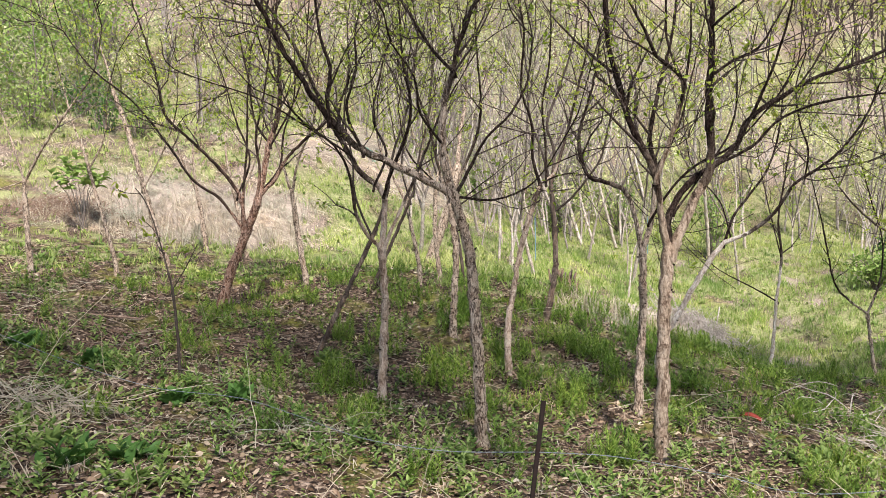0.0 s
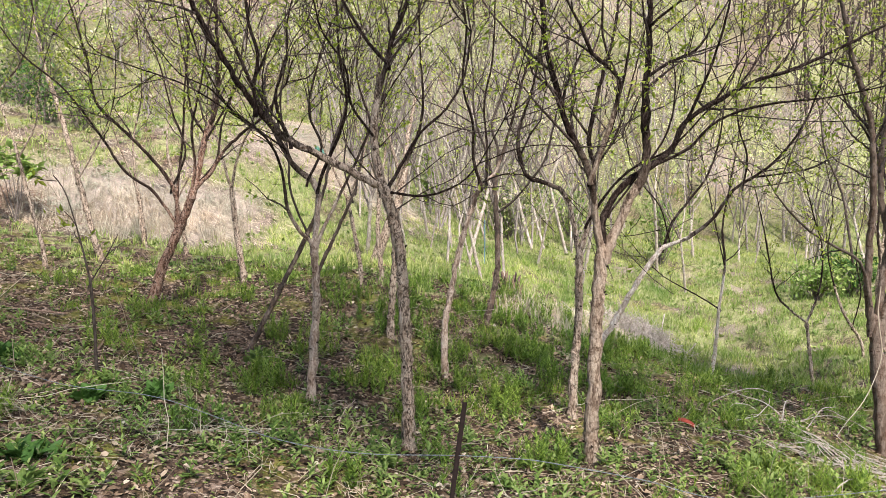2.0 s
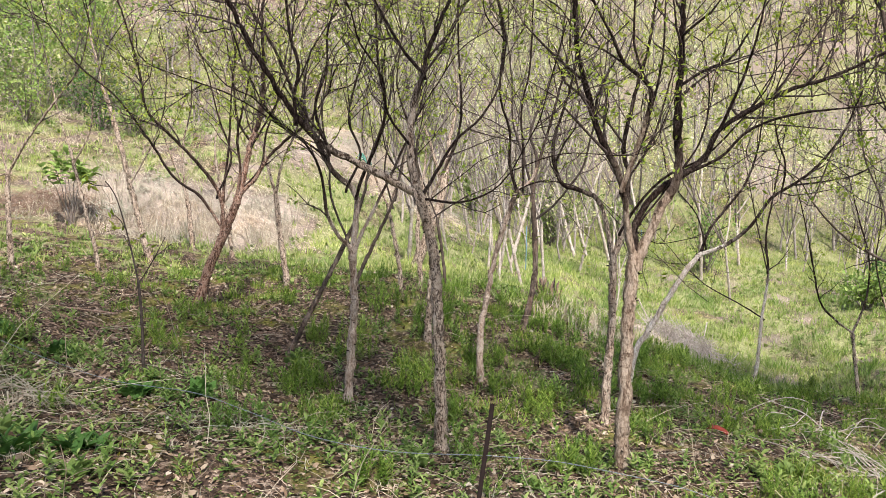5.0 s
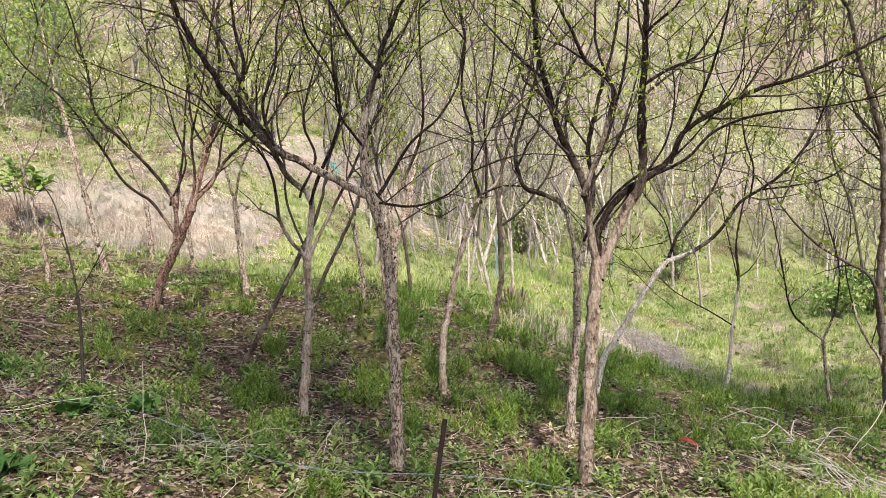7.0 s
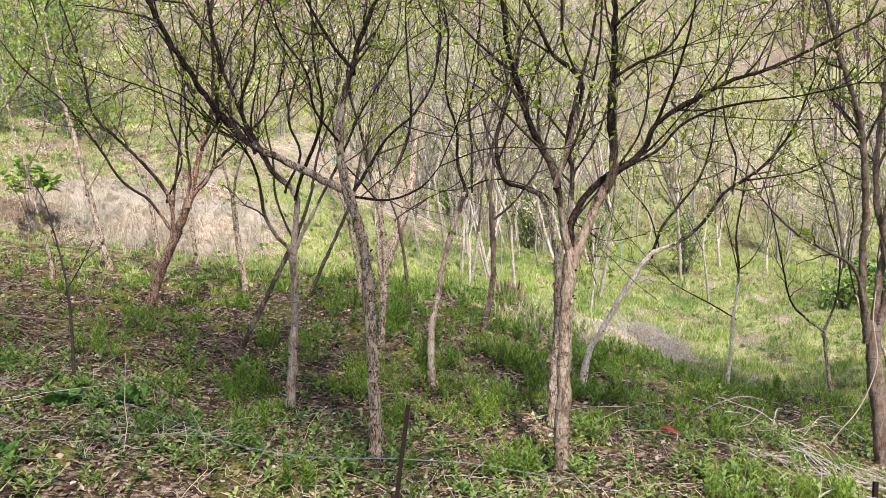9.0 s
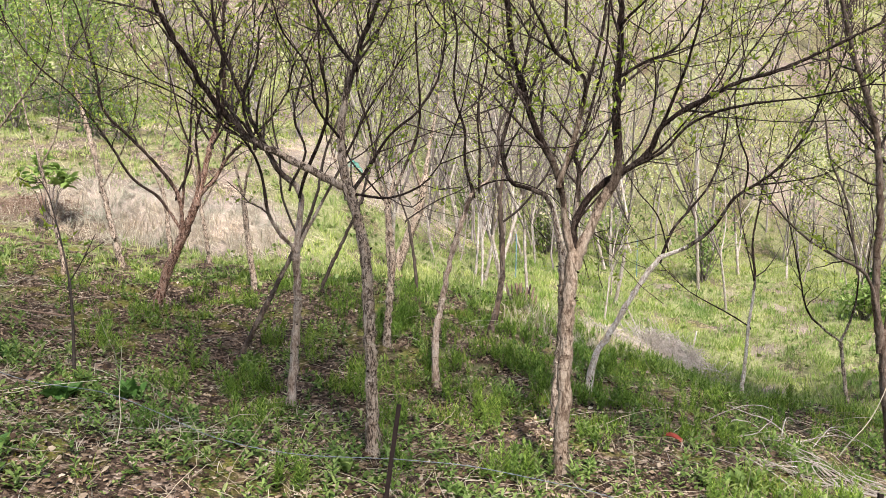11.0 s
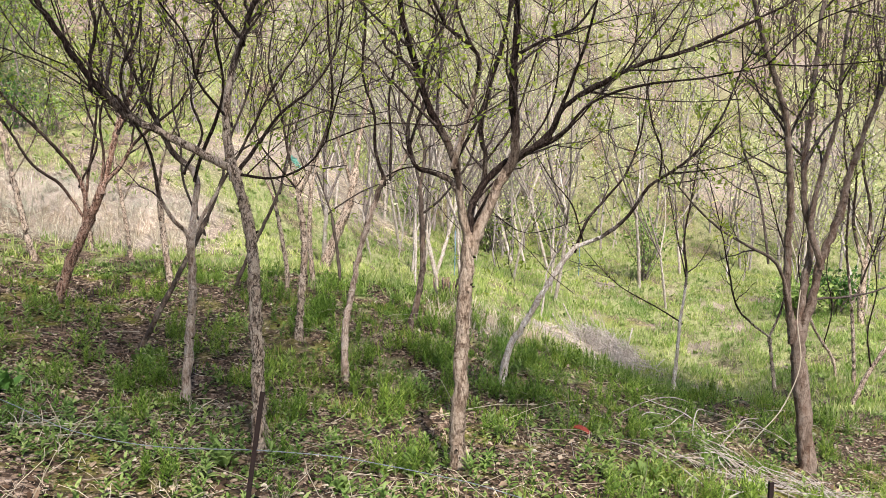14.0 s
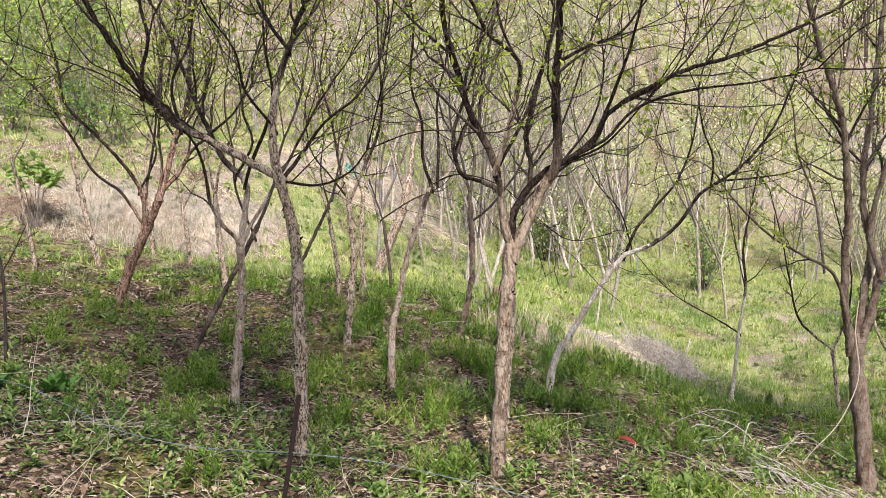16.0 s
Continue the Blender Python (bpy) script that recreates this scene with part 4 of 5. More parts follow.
t.limb(0.013, 0.005, 0.00, -0.30, (-0.22, 0.71), (-0.16, 1.27), (-0.32, 1.88), (-0.27, 2.57))
t.close()
t = Tree((9.747, 16.000, -1.133), 0.075, 0.060, [(-0.08, 0.85), (-0.03, 1.84)], "young tree with pale trunk on the grassy slope", trunk="bark_pale", age=1.00, seed=559, share=0.90)
t.limb(0.040, 0.010, 0.00, 0.40, (-0.03, 1.84), (0.11, 2.82), (-0.03, 3.91), (0.15, 5.25))
t.limb(0.035, 0.010, 0.00, -0.40, (-0.05, 1.73), (-0.36, 2.59), (-0.42, 3.65), (-0.80, 4.69))
t.close()

# ---- thin saplings of the hollow ----


def sapling(seed, high, radius, label):
    """A slim sapling: pale stem, a few steep limbs, twigs and leaves; its foot at the origin."""
    g = np.random.default_rng(seed)
    ob = empty("sapling", (0, 0, 0), label, "tree", "thin saplings of the hollow")
    lean = g.normal(size=2) * 0.10
    fork = high * g.uniform(0.16, 0.38)
    pts = [(0, 0, -0.12), (0, 0, 0), (lean[0] * fork + g.normal() * 0.05, lean[1] * fork, fork * 0.5), (lean[0] * fork * 2, lean[1] * fork * 2, fork)]
    body, line = stem(pts, radius, radius * 0.75, 7, seed, 0.06, 0.3)
    part("trunk", mesh_of("trunk", *body, MAT["bark_sapling"]), ob)
    lines, top = [], line[0][-1]
    for k in range(g.integers(2, 5)):
        a, sl, ln = g.uniform(0, 6.28), g.uniform(0.18, 0.6), (high - fork) * g.uniform(0.6, 1.05)
        d = np.array([math.cos(a) * sl, math.sin(a) * sl, 1.0])
        base = top if k < 2 else line[0][-1 - g.integers(1, 8)]
        p = [base, base + d * ln * 0.3 + g.normal(size=3) * 0.07, base + d * ln * 0.65 * np.array([0.85, 0.85, 1]) + g.normal(size=3) * 0.08, base + d * ln * np.array([0.9, 0.9, 1])]
        body, ln2 = stem(p, radius * 0.6, radius * 0.18, 5, seed + k + 3, 0.05)
        part("limb", mesh_of("limb", *body, MAT["twig_grey" if k else "bark_sapling"]), ob)
        lines.append(ln2)
    wood, green = crown(lines, g, 4.0, 0.55, 5.0, 0.8, 0.036)
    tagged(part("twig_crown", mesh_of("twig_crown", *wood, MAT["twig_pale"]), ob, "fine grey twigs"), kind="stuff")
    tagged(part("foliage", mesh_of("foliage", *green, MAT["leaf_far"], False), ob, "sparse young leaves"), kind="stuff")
    return ob


kinds = [sapling(900 + 31 * k, 3.0 + 0.45 * k, 0.019 + 0.0035 * k, "slim pale sapling standing in sunlit grass") for k in range(6)]
g = np.random.default_rng(21)
made = 0
for _ in range(900):
    x, y = g.uniform(-3.0, 13), g.uniform(12.8, 27)
    if made >= 84 or (y < 14.5 and x > 2.2) or x < -3.2 + 0.13 * y or (x > 3.5 and y < 17.5 and g.random() < 0.85) or (4.2 < x < 5.6 and y < 20) or (x > 4.5 and g.random() < 0.55):
        continue
    m = Matrix.Translation((x, y, float(height(x, y)))) @ Euler((0, 0, g.uniform(0, 6.28))).to_matrix().to_4x4()
    m = m @ Matrix.Scale(g.uniform(0.8, 1.2), 4)
    if made < len(kinds):
        kinds[made].matrix_basis = m
    else:
        ob = copy_thing(kinds[made % len(kinds)], Matrix.Identity(4))
        ob.matrix_basis = m
    made += 1

# ---- unseen tall trees, added out of view to shade the mound and hollow ----


def unseen_shade_tree(place, high, wide, seed, n, low=0.5):
    g = np.random.default_rng(seed)
    ob = empty("unseen_shade_tree", (*place, float(height(*place))), "unseen tall leafy tree, added to shade the mound and hollow", "tree", "tall roadside trees")
    body, line = stem([(0, 0, -0.3), (0.05, 0, high * 0.3), (-0.1, 0.1, high * 0.65), (0.05, 0, high * 0.95)], 0.09, 0.03, 12, seed, 0.05, 0.4)
    part("trunk", mesh_of("trunk", *body, MAT["bark_smooth"]), ob)
    tips = []
    for k in range(16):
        i = int(len(line[0]) * (low + (0.95 - low) * k / 16))
        a, l = g.uniform(0, 6.28), wide * g.uniform(0.6, 1.1)
        b = line[0][i]
        e = b + np.array([math.cos(a) * l, math.sin(a) * l, l * g.uniform(0.1, 0.7)])
        u = np.linspace(0, 1, 13)[:, None]
        ln = b + (e - b) * u + np.array([0, 0, 0.3]) * np.sin(u * 3.14)
        part("limb", mesh_of("limb", *tubes(ln[None], (0.05 - 0.04 * u).T, 6), MAT["bark_smooth"]), ob)
        tips.append(ln[3:])
    tips = np.concatenate(tips)
    at = tips[g.integers(0, len(tips), n)] + g.normal(size=(n, 3)) * wide * 0.16
    s = 0.2 * g.uniform(0.5, 1.3, n)
    tagged(part("foliage", mesh_of("foliage", *leaves(at, g.normal(size=(n, 3)), unit(g.normal(size=(n, 3)) + np.array([0, 0, 1.0])), s, s * 0.6), MAT["leaf_green"], False), ob), kind="stuff")


# Invented trees: places, heights and leaf counts follow where shade should fall.
for i, (px, py, h, w) in enumerate(((-4.2, -0.6, 10.5, 3.0), (-0.5, -1.8, 13.5, 2.5), (1.9, -1.45, 12.5, 2.4), (4.6, -2.7, 14.0, 2.4), (-2.6, -4.6, 12.0, 2.8), (-0.2, -4.6, 12.0, 2.6), (6.9, -0.4, 13.5, 1.7), (8.4, 2.6, 14.0, 2.2))):
    unseen_shade_tree((px, py), h, w, 300 + i * 40, (560, 860, 820, 330, 600, 600, 1000, 1700)[i], (0.66, 0.68, 0.68, 0.82, 0.6, 0.6, 0.82, 0.86)[i])

# ---- woods on the far slope ----


def woods(name, places, seed, high, leaf_n, leaf_size, leaf_mat, wood_mat, label):
    g = np.random.default_rng(seed)
    x, y = places
    n = len(x)
    z = height(x, y)
    h = high * g.uniform(0.65, 1.25, n)
    foot = np.stack([x, y, z - 0.2], 1)
    t = np.linspace(0, 1, 5)
    lean = g.normal(size=(n, 3)) * np.array([0.07, 0.07, 0])
    tp = foot[:, None] + (lean + np.array([0, 0, 1.0]))[:, None] * (h[:, None] * 0.8 * t)[..., None]
    tp[:, 1:4] += g.normal(size=(n, 3, 3)) * 0.07
    tr = (h * 0.0085)[:, None] * (1 - 0.75 * t)
    nb = 9
    k = np.repeat(np.arange(n), nb)
    s = g.uniform(0.2, 0.95, n * nb)
    bs = foot[k] + (lean[k] + np.array([0, 0, 1.0])) * (h[k] * 0.8 * s)[:, None]
    a = g.uniform(0, 6.28, n * nb)
    bd = unit(np.stack([np.cos(a), np.sin(a), g.uniform(0.6, 1.6, n * nb)], 1))
    bl = h[k] * (0.42 - 0.25 * s) * g.uniform(0.7, 1.2, n * nb)
    t4 = np.linspace(0, 1, 4)
    bp = bs[:, None] + bd[:, None] * (bl[:, None] * t4)[..., None] + g.normal(size=(n * nb, 4, 3)) * 0.05 * t4[:, None]
    br = np.maximum((h[k] * 0.0035)[:, None] * (1 - 0.8 * t4), 0.005)
    wood = join([tubes(tp, tr, 5), tubes(bp, br, 3)])
    m = n * leaf_n
    j = g.integers(0, n * nb, m)
    u = g.uniform(0.25, 1.1, m)
    at = bs[j] + bd[j] * (bl[j] * u)[:, None] + g.normal(size=(m, 3)) * (0.07 * h[k][j])[:, None]
    size = leaf_size * g.uniform(0.5, 1.4, m)
    green = leaves(at, g.normal(size=(m, 3)), unit(g.normal(size=(m, 3)) + np.array([0, -0.3, 0.8])), size, size * 0.6)
    ob = empty(name, (0, 0, 0), label, "trees", kind="stuff")
    tagged(part("stems", mesh_of("stems", *wood, MAT[wood_mat]), ob), kind="stuff")
    tagged(part("leaves", mesh_of("leaves", *green, MAT[leaf_mat], False), ob), kind="stuff")


g = np.random.default_rng(5)
fy = 25 + 53 * g.random(600) ** 1.05
fx = (g.random(600) - 0.48) * (fy * 1.35 + 6) + 1.0
keep = ~((fx > 0.43 * fy + 0.3) & (fy > 28))
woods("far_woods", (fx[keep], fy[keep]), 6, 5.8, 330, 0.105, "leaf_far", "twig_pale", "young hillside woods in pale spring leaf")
gy2 = 17.5 + 9 * g.random(56)
gx2 = -0.40 * gy2 + 0.3 - 7 * g.random(56)
bw = np.stack([g.uniform(14, 42, 190), g.uniform(30, 58, 190)])
bw = bw[:, bw[0] > 0.43 * bw[1] + 0.3]
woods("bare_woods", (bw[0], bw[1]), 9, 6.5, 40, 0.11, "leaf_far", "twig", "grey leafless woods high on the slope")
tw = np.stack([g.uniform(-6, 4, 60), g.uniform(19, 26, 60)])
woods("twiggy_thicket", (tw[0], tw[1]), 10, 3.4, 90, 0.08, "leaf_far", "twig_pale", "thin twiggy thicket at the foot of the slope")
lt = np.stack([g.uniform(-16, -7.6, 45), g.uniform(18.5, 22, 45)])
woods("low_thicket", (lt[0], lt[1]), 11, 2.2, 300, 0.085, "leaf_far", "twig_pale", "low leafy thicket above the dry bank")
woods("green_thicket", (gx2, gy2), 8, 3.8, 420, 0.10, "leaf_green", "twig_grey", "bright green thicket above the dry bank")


# ---- shrubs ----


def shrub(place, size, high, seed, n, leaf, leaf_mat, label, name="shrub", k=26, low=0.3):
    g = np.random.default_rng(seed)
    ob = empty(name, (place[0], place[1], float(height(*place))), label, "shrub")
    a, sl = g.uniform(0, 6.28, k), g.uniform(0.1, 1.0, k)
    d = np.stack([np.cos(a) * sl * size, np.sin(a) * sl * size, high * g.uniform(0.6, 1.05, k)], 1)
    t = np.linspace(0, 1, 5)
    p = d[:, None] * t[:, None] + np.array([0, 0, 0.12])[None, None] * (np.sin(t * 3.14) * high)[:, None] + g.normal(size=(k, 5, 3)) * 0.03
    p[:, 0, 2] = -0.08
    for line in p:
        part("stem", mesh_of("stem", *tubes(line[None], 0.012 * (1 - 0.7 * t)[None], 5), MAT["twig_grey"]), ob)
    j, u = g.integers(0, k, n), g.uniform(low, 1.05, n)
    at = d[j] * u[:, None] + np.array([0, 0, 1]) * (0.12 * np.sin(u * 3.14) * high)[:, None] + g.normal(size=(n, 3)) * 0.11 * size
    sz = leaf * g.uniform(0.5, 1.3, n)
    at[:, 2] = np.maximum(at[:, 2], 0.03)
    tagged(part("foliage", mesh_of("foliage", *leaves(at, g.normal(size=(n, 3)), unit(g.normal(size=(n, 3)) + np.array([0, 0, 1.2])), sz, sz * 0.55), MAT[leaf_mat], False), ob), kind="stuff")


g = np.random.default_rng(46)
for i in range(7):
    # Shrubs 1 and 2 get darker leaves to paint the shadowed gap in the row.
    shrub((-6.4 - 0.7 * i + g.uniform(-0.3, 0.3), 17.0 + g.uniform(-0.3, 1.6)), g.uniform(0.7, 1.2), g.uniform(0.6, 1.2), 460 + i, 480, 0.085, "weed_dark" if i in (1, 2) else "leaf_green", "dense green shrub along the top of the bank", k=14, low=0.1)
shrub((8.9, 17.0), 0.9, 0.75, 42, 1100, 0.10, "leaf_green", "bright green shrub in the hollow")
shrub((9.9, 17.4), 1.0, 0.85, 43, 1200, 0.10, "weed_dark", "dark green shrub in the hollow")
for i, (px, py, w, h) in enumerate(((0.9, 22.3, 0.9, 1.2), (2.9, 21.4, 1.0, 1.3), (4.8, 22.4, 1.1, 1.5), (6.7, 20.5, 1.1, 1.8))):
    shrub((px, py), w, h, 440 + i, 850, 0.10, "shoot", "bright green shrub in young leaf behind the saplings", low=0.15)
shrub((8.2, 10.6), 0.6, 0.8, 45, 700, 0.07, "weed", "low green shrub beside a slim tree")

# ---- ground cover ----


def scatter(n, x0, x1, y0, y1, seed, want):
    """Places in a stretch of the plan, kept where want(x, y) is high."""
    g = np.random.default_rng(seed)
    x, y = g.uniform(x0, x1, n), y0 + (y1 - y0) * g.random(n) ** 1.15
    keep = g.random(n) < want(x, y)
    return x[keep], y[keep], g


def on_ground(x, y, up=0.0):
    return np.stack([x, y, height(x, y) + up], 1)


def stuff(name, body, mat, label, category):
    tagged(new(name, mesh_of(name, *body, MAT[mat], False)), label, category, kind="stuff")


def bare(x, y):
    return np.clip(1.0 - 0.75 * lushness(x, y) - 0.8 * dryness(x, y), 0.05, 1)


# dead leaves
x, y, g = scatter(150000, -6.5, 8, 2.8, 11.5, 51, lambda x, y: bare(x, y) * np.clip(0.8 + 0.4 * wave(x, y, 1.4, 60), 0.2, 1))
x2, y2, _ = scatter(16000, -7, 8, -5, 2.8, 510, bare)
x, y = np.append(x, x2), np.append(y, y2)
n = len(x)
size = 0.016 + 0.042 * g.random(n) ** 2.0
at, way, up, broad = on_ground(x, y, g.uniform(0.0, 0.02, n)), g.normal(size=(n, 3)) * np.array([1, 1, 0.25]), unit(g.normal(size=(n, 3)) * 0.45 + np.array([0, 0, 1])), size * g.uniform(0.35, 0.8, n)
near = (y > 2.4) & (y < 4.7)
stuff("fallen_leaves", oval_leaves(at[near], way[near], up[near], size[near], broad[near]), "litter", "curled dry brown leaves lying on the soil", "leaf litter")
stuff("leaf_litter", leaves(at[~near], way[~near], up[~near], size[~near], broad[~near]), "litter", "dry brown fallen leaves scattered over soil", "leaf litter")


def tufts(x, y, g, per, high, width, lean, far=False):
    n = len(x)
    k = np.repeat(np.arange(n), per)
    m = len(k)
    px, py = x[k] + g.normal(size=m) * 0.03, y[k] + g.normal(size=m) * 0.03
    a = g.uniform(0, 6.28, m)
    bend = np.stack([np.cos(a), np.sin(a), np.full(m, -0.15)], 1) * g.uniform(0.1, 1.0, m)[:, None] * lean
    way = unit(np.stack([g.normal(size=m) * 0.2, g.normal(size=m) * 0.2, np.ones(m)], 1))
    tall = (high * g.uniform(0.6, 1.3, n))[k] * g.uniform(0.5, 1.1, m)
    if far:
        return leaves(on_ground(px, py, -0.01), way + bend * 0.7, np.stack([-np.sin(a), np.cos(a), np.zeros(m)], 1), tall, width * g.uniform(0.6, 1.3, m))
    return blades(on_ground(px, py, -0.01), way, bend, tall, width * g.uniform(0.6, 1.3, m), a + 1.57)


x, y, g = scatter(6200, -7, 9, 3.0, 12.5, 52, lambda x, y: np.clip(0.05 + 0.95 * lushness(x, y), 0, 1))
cx, cy, _ = scatter(520, -3, 5, 5.0, 10.5, 520, lambda x, y: np.clip(1.2 * lushness(x, y), 0.03, 1))
k = np.repeat(np.arange(len(cx)), 13)
x, y = np.append(x, cx[k] + g.normal(size=len(k)) * 0.06), np.append(y, cy[k] + g.normal(size=len(k)) * 0.06)
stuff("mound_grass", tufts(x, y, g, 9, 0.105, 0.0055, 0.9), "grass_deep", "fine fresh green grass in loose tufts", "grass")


def horsetails(x, y, g, high):
    """Soft upright shoots: whorl over whorl of fine needles, longest at a third of the height."""
    n, rings, per = len(x), 8, 5
    tall = high * g.uniform(0.55, 1.3, n)
    lean = g.normal(size=(n, 2)) * 0.16
    k = np.repeat(np.arange(n), rings * per)
    u = np.tile(np.repeat((np.arange(rings) + 0.6) / rings, per), n) + g.normal(size=len(k)) * 0.03
    a = g.uniform(0, 6.28, len(k))
    base = on_ground(x, y, 0)[k] + np.stack([lean[k, 0] * u, lean[k, 1] * u, u], 1) * tall[k][:, None]
    ln = tall[k] * (0.16 + 0.4 * np.sin(3.0 * np.clip(u, 0, 1)) * (1.1 - u)) * g.uniform(0.7, 1.2, len(k))
    rise = 0.35 + 0.9 * u + g.normal(size=len(k)) * 0.15
    way = unit(np.stack([np.cos(a), np.sin(a), rise], 1))
    side = np.stack([-np.sin(a), np.cos(a), np.zeros(len(k))], 1) * 0.0036
    v = np.stack([base - side, base + side, base + way * ln[:, None]], 1)
    return v.reshape(-1, 3), np.arange(len(k) * 3).reshape(-1, 3)


cx, cy, g = scatter(2900, -4.2, 5.5, 4.4, 10.2, 521, lambda x, y: np.clip(-0.36 + 0.9 * np.exp(-((x - 1.2) / 2.4) ** 2 - ((y - 8.0) / 2.0) ** 2) + 0.9 * wave(x, y, 0.9, 66), 0.0, 1))
k = np.repeat(np.arange(len(cx)), 5)
wide = g.uniform(0.025, 0.075, len(cx))[k]
x, y = cx[k] + g.normal(size=len(k)) * wide, cy[k] + g.normal(size=len(k)) * wide
stuff("horsetail_weeds", horsetails(x, y, g, 0.17), "horsetail", "soft feathery green horsetail shoots in clumps", "weeds")
x, y, g = scatter(40000, -16, 19, 9.0, 30, 53, lambda x, y: lushness(x, y) * (0.25 + 0.75 * step(y + 0.55 * x, 9.8, 11.2)) * (1 - 0.8 * dryness(x, y) * step(x, 1.0, 1.6)))
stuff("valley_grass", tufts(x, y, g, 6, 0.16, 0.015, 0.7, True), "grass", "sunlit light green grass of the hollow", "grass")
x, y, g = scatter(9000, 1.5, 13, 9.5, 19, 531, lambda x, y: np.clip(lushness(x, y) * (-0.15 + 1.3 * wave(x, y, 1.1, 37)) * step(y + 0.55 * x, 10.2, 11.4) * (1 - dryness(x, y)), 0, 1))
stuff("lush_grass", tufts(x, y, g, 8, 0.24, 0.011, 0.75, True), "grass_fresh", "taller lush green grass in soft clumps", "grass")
x, y, g = scatter(13000, -13, 4, 12.4, 24, 54, lambda x, y: dryness(x, y))
k = np.repeat(np.arange(len(x)), 8)
n = len(k)
way = np.stack([0.45 + g.normal(size=n) * 0.35, -0.75 + g.normal(size=n) * 0.3, -0.24 + np.abs(g.normal(size=n)) * 0.12], 1)
size = 0.34 * g.uniform(0.5, 1.2, n)
stuff("dry_grass", leaves(on_ground(x[k] + g.normal(size=n) * 0.08, y[k] + g.normal(size=n) * 0.08, 0.02 + 0.03 * g.random(n)), way, unit(g.normal(size=(n, 3)) * 0.4 + np.array([0, -0.3, 1])), size, np.full(n, 0.009)), "straw", "bleached dry straw combed flat on the bank", "dry grass")
x, y, g = scatter(5200, 1.2, 14, 6.6, 20, 55, lambda x, y: dryness(x, y))
stuff("straw_strip", tufts(x, y, g, 9, 0.17, 0.007, 1.6), "straw", "matted grey-brown dry grass in loose patches", "dry grass")


x, y, g = scatter(420, 1.25, 3.0, 9.0, 10.6, 551, lambda x, y: np.exp(-((y - 9.15 - 0.45 * (x - 1.2)) / 0.45) ** 2))
stuff("brown_stems", tufts(x, y, g, 7, 0.2, 0.006, 1.1), "straw", "thin dry brown stems along the crest", "dry grass")
x, y, g = scatter(1500, -8, -0.8, 12.3, 15, 550, lambda x, y: dryness(x, y) * (1 - 0.75 * step(y, 13, 14.5)))
stuff("standing_straw", tufts(x, y, g, 8, 0.32, 0.008, 0.9), "straw", "pale dry grass standing along the bank's foot", "dry grass")


def rosettes(x, y, g, per, size, lift, slim):
    n = len(x)
    k = np.repeat(np.arange(n), per)
    m = len(k)
    a = g.uniform(0, 6.28, m)
    way = np.stack([np.cos(a), np.sin(a), g.uniform(lift * 0.3, lift * 1.6, m)], 1)
    s = (size * g.uniform(0.55, 1.3, n))[k] * g.uniform(0.5, 1.1, m)
    up = g.uniform(0, 0.5, m) ** 2 * s
    at = on_ground(x[k] + g.normal(size=m) * 0.02, y[k] + g.normal(size=m) * 0.02, 0)
    at[:, 2] += up
    return oval_leaves(at, way, np.stack([-np.cos(a) * 0.6, -np.sin(a) * 0.6, np.ones(m)], 1), s, s * slim * g.uniform(0.7, 1.2, m))


def herbs(x, y, g, high, leaf, turns):
    """Leafy upright shoots: lance leaves up the stem, smaller and steeper to the top."""
    n = len(x)
    k = np.repeat(np.arange(n), turns)
    u = np.tile((np.arange(turns) + 0.3) / turns, n)
    tall = high * g.uniform(0.45, 1.35, n)
    lean = g.normal(size=(n, 2)) * 0.15
    a = np.tile(np.arange(turns) * 2.4, n) + g.uniform(0, 6.28, n)[k] + g.normal(size=len(k)) * 0.25
    at = on_ground(x, y, 0.0)[k] + np.stack([lean[k, 0] * u, lean[k, 1] * u, u * 0.8], 1) * tall[k][:, None]
    way = np.stack([np.cos(a), np.sin(a), 0.25 + 1.1 * u + g.normal(size=len(k)) * 0.2], 1)
    s = leaf * (tall / high)[k] ** 0.5 * (1.05 - 0.5 * u) * g.uniform(0.75, 1.2, len(k))
    return oval_leaves(at, way, np.stack([-np.cos(a) * 0.6, -np.sin(a) * 0.6, np.ones(len(k))], 1), s, s * 0.32 * g.uniform(0.8, 1.25, len(k)))


def near_spots(x, y):
    """Where the lushest weeds of the foreground stand."""
    out = 0
    for cx, cy, r in ((-1.8, 3.95, 0.45), (-1.55, 5.3, 0.4), (-3.0, 6.0, 0.5), (0.1, 4.6, 0.4), (0.8, 4.6, 0.35), (2.6, 5.4, 0.6), (-0.6, 4.6, 0.4)):
        out = out + np.exp(-((x - cx) ** 2 + (y - cy) ** 2) / r**2)
    return out


x, y, g = scatter(20000, -6, 8, 2.8, 6.5, 56, lambda x, y: np.clip(0.55 + 0.15 * (x < -0.5) - 0.15 * (y - 3.5) + 0.8 * wave(x, y, 0.9, 61), 0.05, 1))
stuff("low_weeds", rosettes(x, y, g, 5, 0.031, 0.7, 0.62), "weed", "low broad-leaved weeds in fresh green", "weeds")
x, y, g = scatter(12000, -6, 8, 4.5, 11, 560, lambda x, y: np.clip(0.25 + 0.8 * wave(x, y, 0.8, 64), 0.03, 1))
x3, y3, _ = scatter(6000, -7, 8, -4.5, 2.9, 561, lambda x, y: np.clip(0.4 + 0.75 * wave(x, y, 0.9, 61), 0.05, 1) * step(y, -4.5, -1.0))
k = np.repeat(np.arange(len(x) + len(x3)), 6)
x, y = np.append(x, x3)[k], np.append(y, y3)[k]
n = len(x)
size = 0.042 * g.uniform(0.5, 1.2, n)
